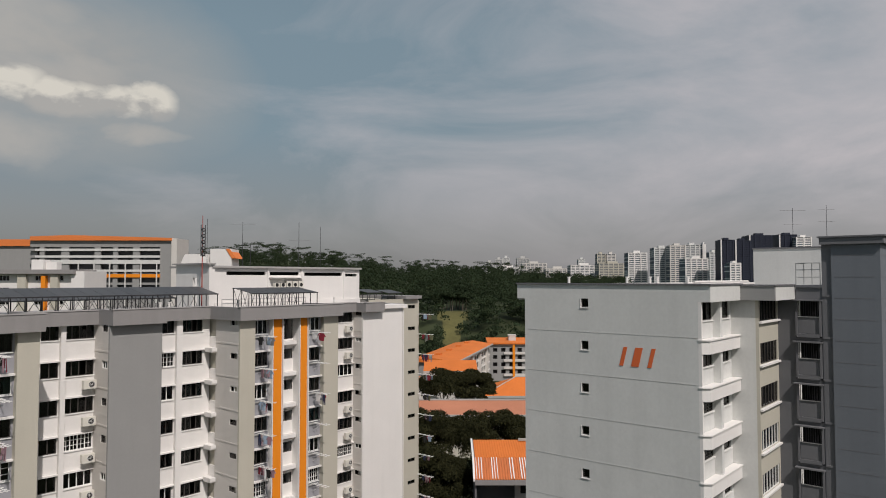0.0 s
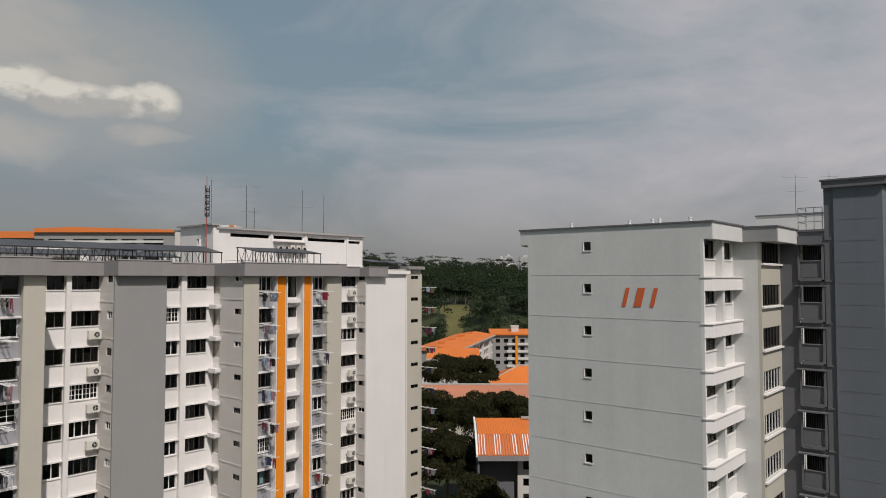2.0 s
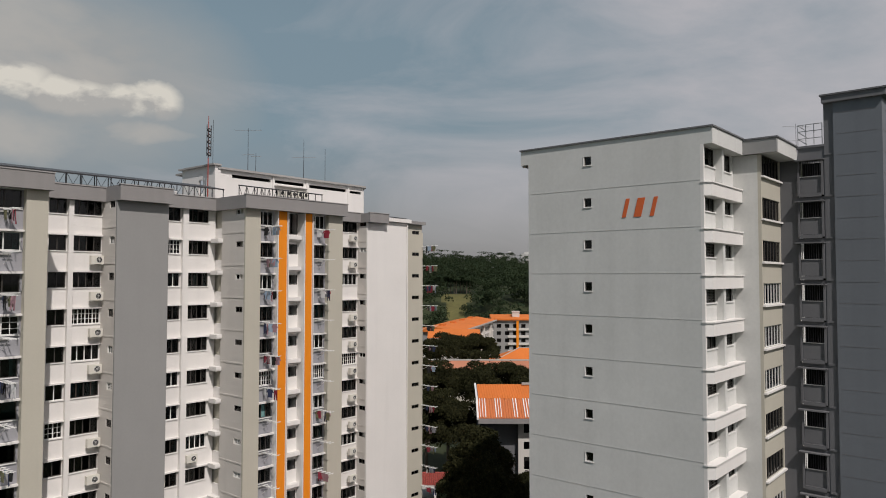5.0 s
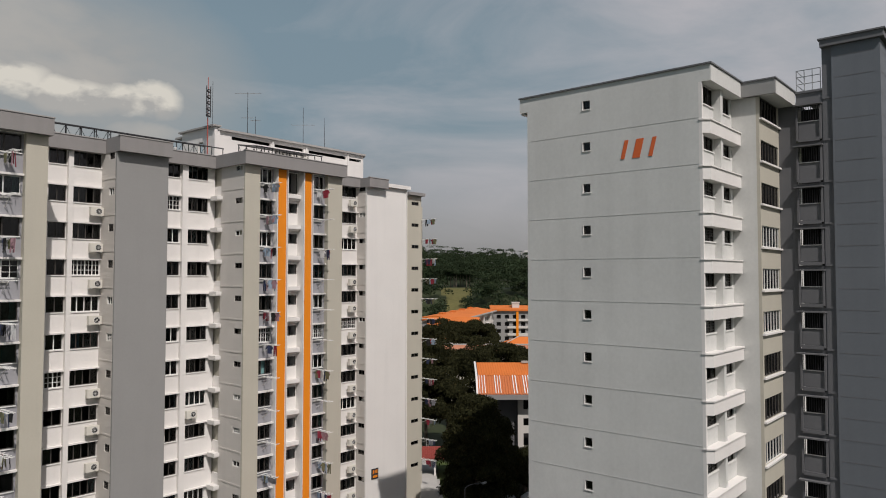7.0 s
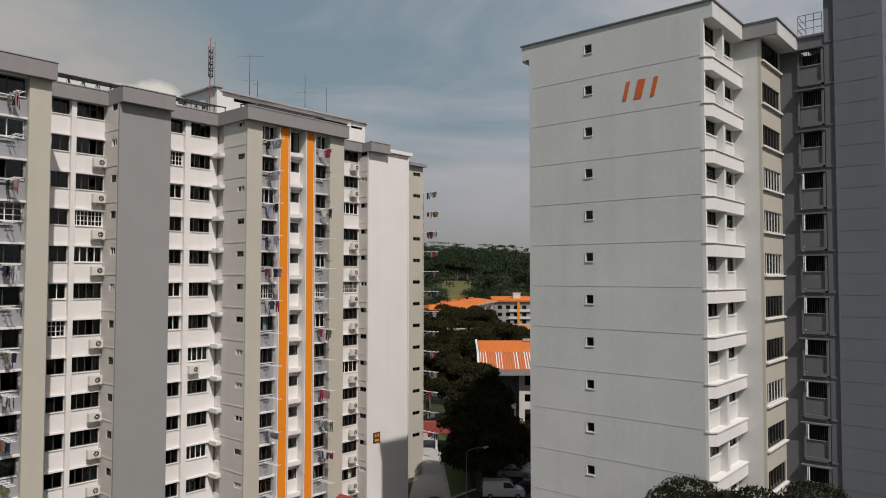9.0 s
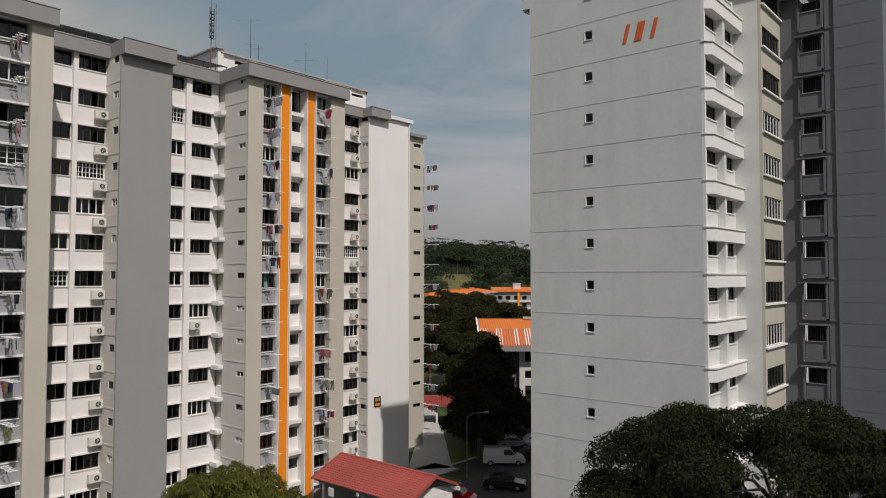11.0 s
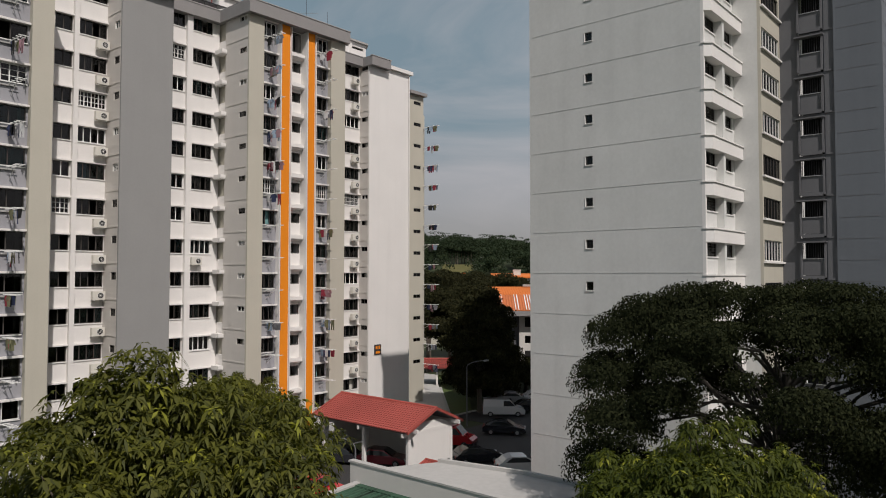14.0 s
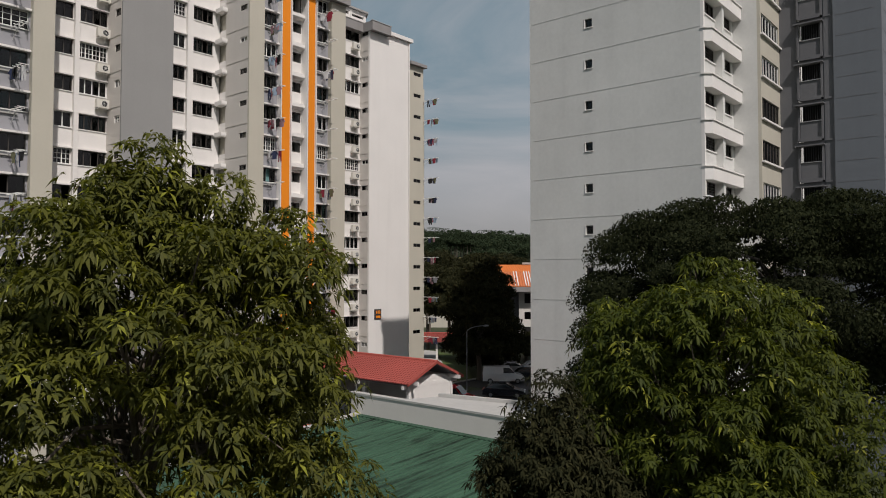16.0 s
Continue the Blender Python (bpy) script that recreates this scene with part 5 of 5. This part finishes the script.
sh = shelter("car_shelter", "red-tiled gabled car shelter on white posts", (44.0, 38.2, 0), 90, 11.6, 3.4, 4.0, 5.5)
part("notice", Mesh().box(8.6, 9.2, 3.5, 3.56, 3.0, 3.7), "frame", sh, "small white notice board")
shelter("link_shelter", "low red-tiled link shelter on white posts", (78, 73.5, 0), -50, 9.0, 2.3, 2.8, 3.8, walls=False)
shelter("link_shelter", "low red-tiled link shelter beside the building", (100, 63, 0), -50, 10.0, 2.3, 3.0, 4.0, walls=False)
shelter("link_shelter", "small red-tiled roof next to the car shelter", (39.4, 28.0, 0), 90, 7.2, 1.8, 2.1, 2.7, walls=False)

# ---- flat-roofed annexe and its green sheet roof ----
an = thing("annexe", "cream flat-roofed annexe with a green metal lean-to roof", "annexe", (26.6, 20, 0))
ao = (-26.6, -20, 0)
part("wall", Mesh().prism([(26.9, 29.3), (31.3, 26.8), (32.4, 21.7), (32.4, 8.0), (26.9, 8.0)], 0, 5.45, "z"), "stone_cream", an, at=ao)
part("parapet", Mesh().box(26.6, 26.88, 8.0, 29.4, 0, 6.1), "stone_cream", an, "pale cream parapet wall", at=ao)
part("coping", Mesh().box(26.55, 26.95, 7.9, 29.5, 6.102, 6.2), "concrete", an, at=ao)
part("roof", Mesh().prism([(26.9, 29.35), (31.4, 26.9), (32.5, 21.7), (32.5, 7.9), (26.9, 7.9)], 5.452, 5.58, "z"), "concrete", an, "pale flat roof", at=ao)
part("upstand", Mesh().prism([(31.15, 26.95), (31.4, 26.9), (32.5, 21.7), (32.5, 7.9), (32.25, 7.9), (32.25, 21.7)], 5.582, 5.78, "z"), "concrete", an, at=ao)
part("lower_wall", Mesh().box(10.5, 26.598, 8.5, 28.6, 0, 3.75), "stone_cream", an, at=ao)
part("gutter", Mesh().box(26.2, 26.597, 8.6, 28.6, 4.92, 5.08), "green_sheet", an, at=ao)
part("side_kerb", Mesh().prism([(10.5, 3.76), (26.59, 4.6), (26.59, 5.15), (10.5, 4.35)], 28.55, 28.95, "y"), "concrete", an, at=ao)
# ribs run down from the wall
green = Mesh()
for k in range(66):
    y = 8.6 + k * 0.302
    prof = [(y, 0), (y + 0.16, 0), (y + 0.19, 0.055), (y + 0.27, 0.055), (y + 0.302, 0)]
    for (ya, ha), (yb, hb) in zip(prof, prof[1:]):
        green.poly((10.5, ya, 4.2 + ha), (26.2, ya, 5.0 + ha), (26.2, yb, 5.0 + hb), (10.5, yb, 4.2 + hb))
part("green_roof", green, "green_sheet", an, "weathered green ribbed metal roof", at=ao)

# ---- cars ----


def vehicle(name, label, at, turn, paint, kind="car"):
    t = thing(name, label, "van" if kind == "van" else "car", at, turn=turn, group="parked vehicles")
    if kind == "van":
        L, Wd = 4.9, 1.8
        low = [(-L / 2, 0.3), (L / 2 - 0.05, 0.3), (L / 2, 0.75), (L / 2 - 0.35, 1.0), (L / 2 - 1.0, 1.15), (-L / 2, 1.15)]
        top = [(-L / 2 + 0.02, 1.15), (L / 2 - 1.0, 1.15), (L / 2 - 1.75, 1.95), (-L / 2 + 0.1, 2.0)]
        glass_top = [(L / 2 - 2.5, 1.22), (L / 2 - 1.15, 1.22), (L / 2 - 1.75, 1.82), (L / 2 - 2.5, 1.85)]
    else:
        L, Wd = 4.4, 1.72
        low = [(-L / 2, 0.3), (L / 2 - 0.1, 0.26), (L / 2, 0.5), (L / 2 - 0.12, 0.72), (L / 2 - 1.15, 0.92), (-L / 2 + 0.25, 0.98), (-L / 2, 0.75)]
        top = [(-L / 2 + 0.3, 0.95), (L / 2 - 1.15, 0.92), (L / 2 - 1.95, 1.42), (-L / 2 + 1.2, 1.46), (-L / 2 + 0.7, 1.3)]
        glass_top = [(-L / 2 + 0.65, 1.0), (L / 2 - 1.35, 0.98), (L / 2 - 2.0, 1.34), (-L / 2 + 1.25, 1.38)]
    part("body", Mesh().prism(low, -Wd / 2, Wd / 2, "y"), paint, t)
    i = len(low)
    cab = Mesh()
    n = len(top)
    for sgn in (-1, 1):
        for x, z in top:
            k = (z - top[0][1]) / 0.9
            cab.v.append((x, sgn * (Wd / 2 - 0.03 - 0.16 * k), z))
    cab.f += [tuple(range(n)), tuple(range(2 * n - 1, n - 1, -1))] + [(k, (k + 1) % n, n + (k + 1) % n, n + k) for k in range(n)]
    part("cabin", cab, paint, t)
    for sgn in (-1, 1):
        g = Mesh()
        for x, z in glass_top:
            k = (z - top[0][1]) / 0.9
            g.v.append((x, sgn * (Wd / 2 - 0.015 - 0.16 * k), z))
        g.f.append(tuple(range(len(glass_top))))
        part("side_window", g, M["car_glass"], t)
    (xa, za), (xb, zb) = top[1], top[2]
    scr = Mesh().poly((xa - 0.06, -Wd / 2 + 0.14, za + 0.06), (xa - 0.06, Wd / 2 - 0.14, za + 0.06), (xb + 0.05, Wd / 2 - 0.22, zb - 0.03), (xb + 0.05, -Wd / 2 + 0.22, zb - 0.03))
    for j, v3 in enumerate(scr.v):
        scr.v[j] = (v3[0] + 0.05, v3[1], v3[2] + 0.03)
    part("windscreen", scr, M["car_glass"], t)
    for x in (-L / 2 + 0.85, L / 2 - 0.85):
        for y in (-Wd / 2 + 0.06, Wd / 2 - 0.06):
            wheel = part("wheel", Mesh().bar((x, y - 0.11, 0.31), (x, y + 0.11, 0.31), 0.31, sides=16), "rubber", t)
            part("rim", Mesh().bar((x, y - 0.12, 0.31), (x, y + 0.12, 0.31), 0.19, sides=10), "metal", wheel)
    for y in (-Wd / 2 + 0.28, Wd / 2 - 0.28):
        part("headlight", Mesh().box(L / 2 - 0.2, L / 2 - 0.02, y - 0.17, y + 0.17, 0.6, 0.73), "frame", t)
        part("tail_light", Mesh().box(-L / 2 - 0.015, -L / 2 + 0.05, y - 0.12, y + 0.12, 0.65, 0.85), "tile_red", t)
    part("bumper", Mesh().box(L / 2 - 0.1, L / 2 + 0.05, -Wd / 2 + 0.05, Wd / 2 - 0.05, 0.3, 0.5), "rubber", t)
    return t


def car_paint(name, colour):
    m = material(name, colour, rough=0.25, vary=0.03, bump=0.0, spec=0.6)
    m.node_tree.nodes["Principled BSDF"].inputs["Coat Weight"].default_value = 0.6
    return m


M["car_glass"] = material("dark_car_glass", (0.015, 0.018, 0.02), rough=0.06, vary=0.0, bump=0.0, spec=0.6)
M["car_red"] = car_paint("red_car_paint", (0.42, 0.015, 0.02))
M["car_maroon"] = car_paint("maroon_car_paint", (0.20, 0.012, 0.025))
M["car_white"] = car_paint("white_car_paint", (0.66, 0.66, 0.66))
M["car_black"] = car_paint("black_car_paint", (0.02, 0.02, 0.025))
M["car_silver"] = car_paint("silver_car_paint", (0.36, 0.37, 0.38))
vehicle("van", "bright red van parked on the dark asphalt", (52.8, 44.0, 0), -68, "car_red", "van")
vehicle("car", "black saloon car parked in the shade", (60.3, 43.0, 0), -58, "car_black")
vehicle("van", "white panel van parked under the dark tree", (68.0, 48.6, 0), -50, "car_white", "van")
vehicle("car", "white hatchback parked on the asphalt", (49.6, 33.6, 0), -42, "car_white")
vehicle("car", "maroon hatchback parked under the tiled shelter", (43.6, 44.0, 0), -60, "car_maroon")
vehicle("car", "dark blue-black car parked beside the shelter", (49.6, 38.4, 0), -30, "car_black")
vehicle("car", "dark car under the shelter's far bay", (41.9, 47.0, 0), -60, "car_black")
vehicle("car", "red car parked near the annexe wall", (34.4, 41.4, 0), -75, "car_red")
for x, y, c, nm in ((75.5, 52.3, "car_silver", "silver"), (78.5, 50.4, "car_white", "white"), (72.0, 47.4, "car_black", "black")):
    vehicle("car", nm + " car in the shaded parking row", (x, y, 0), -50, c)

# street lamps
for bx, by, hgt, arm, tdir in ((60.6, 48.2, 6.4, 2.1, RGT), (29.1, 31.7, 5.9, -0.9, RGT)):
    lp = thing("street_lamp", "slim grey street lamp with a curved arm", "street lamp", (bx, by, 0))
    pole = Mesh().bar((0, 0, 0), (0, 0, hgt), 0.075, 0.05, 8)
    prev = Vector((0, 0, hgt))
    for i in range(1, 7):
        a = math.pi / 2 * i / 6
        q = Vector((tdir[0] * arm * (1 - math.cos(a)), tdir[1] * arm * (1 - math.cos(a)), hgt + 0.7 * math.sin(a)))
        pole.bar(prev, q, 0.045, sides=6)
        prev = q
    # dark grey in place of bare metal: the pole's shade is in its colour
    part("pole", pole, "slate", lp)
    if arm > 0:
        part("lamp_head", Mesh().box(prev.x - 0.3, prev.x + 0.3, prev.y - 0.13, prev.y + 0.13, prev.z - 0.08, prev.z + 0.08), "grey", lp)

# ---- air conditioners ----
ac = thing("air_conditioner", "cream outdoor air-conditioner unit on a wall bracket", "air conditioner", (24.3, 56.3, 36), group="wall air conditioners")
part("casing", Mesh().box(-0.5, 0.46, -0.66, -0.3, 0.03, 0.68), "ac", ac)
ring = Mesh()
for i in range(16):
    a, b = 2 * math.pi * i / 16, 2 * math.pi * (i + 1) / 16
    ring.bar((0.1 + 0.23 * math.cos(a), -0.67, 0.36 + 0.23 * math.sin(a)), (0.1 + 0.23 * math.cos(b), -0.67, 0.36 + 0.23 * math.sin(b)), 0.012, sides=4)
for i in range(4):
    a = math.pi * i / 4
    ring.bar((0.1 - 0.23 * math.cos(a), -0.67, 0.36 - 0.23 * math.sin(a)), (0.1 + 0.23 * math.cos(a), -0.67, 0.36 + 0.23 * math.sin(a)), 0.008, sides=4)
part("fan_guard", ring, "frame", ac)
part("fan_opening", Mesh().bar((0.1, -0.664, 0.36), (0.1, -0.64, 0.36), 0.22, sides=18), "rubber", ac)
for bx in (-0.33, 0.33):
    part("bracket", Mesh().prism([(0, 0.03), (-0.64, 0.03), (-0.64, -0.03), (-0.06, -0.03), (-0.06, -0.35), (0, -0.35)], bx - 0.03, bx + 0.03, "x"), "frame", ac)
first = True
for k in range(13):
    z = head(k) - 2.15
    spots = []
    if k in (1, 2, 3, 4, 6, 7, 8, 9, 10, 11, 12):
        spots.append((24.35, YB, z))
    if k != 2:
        spots.append((51.1, YB, z))
    if k in (6, 7):
        spots.append((32.6, YB, z) if k == 7 else (51.1, YB, z))
    for sx, sy, sz in dict.fromkeys(spots):
        if first:
            ac.matrix_basis, first = pose(sx, sy, sz), False
        else:
            copy_thing(ac, pose(sx, sy, sz))

# ---- laundry racks and washing ----
rack = thing("laundry_rack", "white laundry pole rack jutting from the window bay", "laundry rack", (37.6, 52.1, 37), group="laundry racks")
part("pole", Mesh().box(-0.16, -0.12, -2.1, 0, -0.02, 0.02), "frame", rack)
part("pole", Mesh().box(0.12, 0.16, -2.1, 0, -0.02, 0.02), "frame", rack)
for y in (-0.4, -1.0, -1.6, -2.05):
    part("cross_bar", Mesh().box(-0.3, 0.3, y - 0.025, y + 0.025, 0.021, 0.06), "frame", rack)
part("strut", Mesh().bar((0, -0.02, -0.75), (0, -1.15, -0.03), 0.022), "frame", rack)
part("wall_rail", Mesh().box(-0.75, 0.35, -0.14, -0.004, -0.14, -0.05), "kerb", rack)
GARMENT = {}
COLOURS = {"white_cloth": (0.62, 0.62, 0.62), "navy_cloth": (0.03, 0.04, 0.09), "red_cloth": (0.26, 0.03, 0.05), "grey_cloth": (0.22, 0.22, 0.24), "black_cloth": (0.02, 0.02, 0.02), "pale_blue_cloth": (0.28, 0.36, 0.46), "olive_cloth": (0.16, 0.16, 0.09), "pink_cloth": (0.36, 0.22, 0.25)}
for cname, col in COLOURS.items():
    M[cname] = material(cname, col, vary=0.15, scale=6, bump=0.2)


def garment_mesh(shape, cloth):
    key = (shape, cloth)
    if key not in GARMENT:
        outline = {"shirt": [(-0.2, 0), (0.2, 0), (0.42, -0.3), (0.34, -0.36), (0.24, -0.24), (0.25, -0.72), (-0.25, -0.72), (-0.24, -0.24), (-0.34, -0.36), (-0.42, -0.3)],
                   "trousers": [(-0.2, 0), (0.2, 0), (0.24, -0.95), (0.05, -0.95), (0.0, -0.3), (-0.05, -0.95), (-0.24, -0.95)],
                   "towel": [(-0.28, 0), (0.28, 0), (0.27, -0.62), (-0.27, -0.6)]}[shape]
        m = Mesh().prism([(a, b) for a, b in outline], -0.012, 0.012, "y")
        m.v = [(x, y + 0.05 * math.sin(x * 14) * min(1, -z * 2), z) for x, y, z in m.v]
        GARMENT[key] = m.data(shape, cloth)
    return GARMENT[key]


def washing(x, y0, z, count, seed):
    g2 = random.Random(seed)
    for i in range(count):
        shape, cloth = g2.choice(["shirt", "shirt", "trousers", "towel"]), g2.choice(list(COLOURS))
        ob = part(shape, garment_mesh(shape, cloth), None)
        ob.matrix_basis = pose(x + g2.choice([-0.14, 0.14]), y0 - 0.35 - i * (1.6 / max(count, 1)), z - 0.022, g2.uniform(-4, 4), 0, 90 + g2.uniform(-25, 25))
        tagged(ob, cloth.replace("_", " ").replace(" cloth", "") + " " + shape + " drying on a laundry pole", "clothing", "drying washing")


first = True
WASH = {(0, 0): 3, (0, 2): 3, (0, 4): 6, (0, 6): 3, (0, 7): 4, (0, 8): 5, (0, 9): 4, (1, 0): 2, (1, 1): 4, (1, 2): 4, (1, 3): 5, (1, 4): 6, (1, 5): 2, (1, 9): 3, (1, 12): 3, (2, 0): 1, (2, 2): 4, (2, 6): 4, (2, 8): 2, (2, 9): 6, (2, 10): 6, (3, 0): 3, (3, 1): 4, (3, 2): 5, (3, 3): 5, (3, 4): 3, (3, 5): 4, (3, 6): 3, (3, 7): 1, (3, 8): 3, (3, 9): 4, (3, 10): 4, (3, 11): 5, (3, 12): 3}
for b, (sx, sy) in enumerate(((16.75, 52.1), (37.2, 52.1), (43.2, 52.1), (74.7, 67.6))):
    for k in range(13):
        z = head(k) - 1.52
        if first:
            rack.matrix_basis, first = pose(sx, sy, z), False
        else:
            copy_thing(rack, pose(sx, sy, z) @ Matrix.Diagonal((1, 1.45 if b == 3 else 1, 1, 1)))
        if (b, k) in WASH:
            washing(sx, sy - (1.05 if b == 3 else 0), z, WASH[b, k] + (2 if b < 3 else 1), b * 20 + k)

# ---- roof furniture ----


def panel_rack(name, label, x0, x1, y0, y1, z0, z1, bays, rise=0.0):
    """Solar panels on a steel trestle; the back edge stands higher by rise."""
    t = thing(name, label, "rack", (x0, y0, z0), group="roof racks")
    o = (-x0, -y0, -z0)
    step = (x1 - x0 - 0.1) / bays
    for k in range(bays):
        a = x0 + 0.05 + step * k
        part("panel", Mesh().prism([(y0, z1 - 0.05), (y0, z1), (y1, z1 + rise), (y1, z1 + rise - 0.05)], a + 0.015, a + step - 0.015, "x"), "solar", t, at=o)
    part("edge_rail", Mesh().box(x0, x1, y0 - 0.06, y0 - 0.002, z1 - 0.1, z1 - 0.0), "dark_metal", t, at=o)
    part("back_rail", Mesh().box(x0, x1, y1 + 0.002, y1 + 0.06, z1 + rise - 0.1, z1 + rise), "dark_metal", t, at=o)
    for k in range(bays + 1):
        x = x0 + 0.05 + step * k
        part("leg", Mesh().box(x - 0.03, x + 0.03, y0, y0 + 0.06, z0, z1 - 0.062), "dark_metal", t, at=o)
        part("leg", Mesh().box(x - 0.03, x + 0.03, y1 - 0.06, y1, z0, z1 + rise - 0.062), "dark_metal", t, at=o)
        if k < bays and bays > 8:
            part("brace", Mesh().bar((x, y1 - 0.03, z0), (x + step, y1 - 0.03, z1 + rise - 0.08), 0.022, sides=4), "dark_metal", t, at=o)
            part("brace", Mesh().bar((x + step, y1 - 0.03, z0), (x, y1 - 0.03, z1 + rise - 0.08), 0.022, sides=4), "dark_metal", t, at=o)
    part("foot_beam", Mesh().box(x0, x1, y0 - 0.02, y0 + 0.1, z0, z0 + 0.09), "dark_metal", t, at=o)
    return t


panel_rack("roof_rack", "long dark steel panel rack on the roof deck", 6.5, 36.2, 57.1, 60.2, 39.62, 41.15, 26, 0.6)
panel_rack("roof_rack", "second row of dark steel panel racks", 6.5, 34.5, 61.4, 64.4, 39.62, 40.75, 24, 0.5)
panel_rack("roof_rack", "dark steel pergola rack beside the machine room", 37.4, 45.0, 53.7, 56.6, 39.2, 41.2, 9, 0.45)
panel_rack("roof_rack", "small dark panel rack on the roof", 60.4, 63.0, 62.8, 65, 39.8, 40.8, 2, 0.35)
panel_rack("roof_rack", "small dark panel rack on the roof", 64.0, 66.6, 62.8, 65, 39.8, 40.7, 2, 0.35)
for x, y in ((30.5, 56.8), (31.3, 56.8), (17.5, 56.6), (38.2, 56.9), (50.2, 57.2)):
    vp = thing("vent_pipe", "short white roof vent pipe", "vent pipe", (x, y, 39.2), group="roof vents")
    part("pipe", Mesh().bar((0, 0, 0), (0, 0, 1.2), 0.1, sides=10), "white", vp)
    part("cap", Mesh().bar((0, 0, 1.2), (0, 0, 1.3), 0.13, sides=10), "white", vp)
for y in (25.3, 20.9, 19.3, 18.8, 16.8):
    vp = thing("vent_pipe", "short white roof vent pipe", "vent pipe", (44, y, 41.7), group="roof vents")
    part("pipe", Mesh().bar((0, 0, 0), (0, 0, 0.85), 0.09, sides=10), "white", vp)
    part("cap", Mesh().bar((0, 0, 0.85), (0, 0, 0.93), 0.12, sides=10), "white", vp)
hp = Mesh()
for z, y in ((42.15, 16.0), (42.3, 16.4), (42.2, 17.0)):
    hp.bar((44, y, z), (54.8, y, z), 0.07, sides=8)
hp.box(44.2, 44.4, 15.9, 17.1, 41.7, 42.1).box(50.2, 50.4, 15.9, 17.1, 41.7, 42.1)
solo("roof_pipe_run", hp, "white", "white pipes laid along the roof deck", "pipe")
for i in range(5):
    cu = thing("air_conditioner", "white outdoor condenser on the machine room wall", "air conditioner", (45.0 + i * 0.78, 60.59, 41.5), group="rooftop condensers")
    part("casing", Mesh().box(-0.3, 0.3, -0.45, -0.12, 0, 0.75 if i > 1 else 0.55), "ac", cu)
    part("fan_opening", Mesh().bar((0, -0.462, 0.35), (0, -0.45, 0.35), 0.2, sides=14), "rubber", cu)
    part("bracket", Mesh().box(-0.3, 0.3, -0.45, 0, -0.06, -0.002), "metal", cu)
gr = Mesh()
for z in (40.1, 40.5):
    gr.bar((38.2, 59.6, z), (48.3, 59.6, z), 0.03)
for i in range(8):
    gr.bar((38.2 + i * 1.443, 59.6, 39.62), (38.2 + i * 1.443, 59.6, 40.5), 0.03)
solo("guard_rail", gr, "metal", "low grey guard rail on the roof deck", "rail")


def antenna(x, y, z0, z1, bars, label="thin metal television aerial on the roof"):
    t = thing("aerial", label, "aerial", (x, y, z0), group="roof aerials")
    part("mast", Mesh().bar((0, 0, 0), (0, 0, z1 - z0), 0.035, 0.02), "dark_metal", t)
    for h, ln in bars:
        part("boom", Mesh().bar((-ln * 0.643, ln * 0.766, h - z0), (ln * 0.643, -ln * 0.766, h - z0), 0.018), "metal", t)
        for q in range(5):
            e = -ln + ln * 2 * q / 4
            part("element", Mesh().bar((e * 0.643 - 0.25, e * -0.766 - 0.2, h - z0 + 0.01), (e * 0.643 + 0.25, e * -0.766 + 0.2, h - z0 + 0.01), 0.01, sides=4), "metal", t)


antenna(41.5, 61.2, 43.75, 48.2, [(48.0, 1.3), (45.5, 0.6)])
antenna(43.0, 62.0, 43.75, 46.0, [(45.6, 0.5)])
antenna(51.45, 64.8, 43.75, 48.95, [(46.9, 1.3)])
antenna(56.16, 66.6, 43.75, 48.8, [(44.8, 0.6)])
antenna(86.4, 20.9, 41.7, 50.5, [(50.2, 1.4), (48.6, 0.9)])
antenna(90.0, 18.2, 41.7, 50.9, [(50.4, 0.8), (49.0, 0.8)])
mt = thing("antenna_mast", "rust-stained mast with a tall panel antenna", "antenna mast", (36.6, 60.5, 39.6))
part("mast", Mesh().bar((0, 0, 0), (0, 0, 8.9), 0.07, 0.03, 8), "tile_red", mt)
for sx in (-0.22, 0.22):
    part("antenna_rail", Mesh().bar((sx, -0.1, 5.0), (sx, -0.1, 8.0), 0.04), "dark_metal", mt)
for i in range(5):
    z = 5.2 + i * 0.58
    part("antenna_panel", Mesh().bar((0, -0.16, z), (0, -0.1, z), 0.2, sides=12), "dark_metal", mt)
    part("antenna_dipole", Mesh().bar((0, -0.22, z), (0, -0.165, z), 0.09, sides=10), "metal", mt)
part("whip", Mesh().bar((0.5, 0, 4.4), (0.5, 0, 8.6), 0.02), "dark_metal", mt)
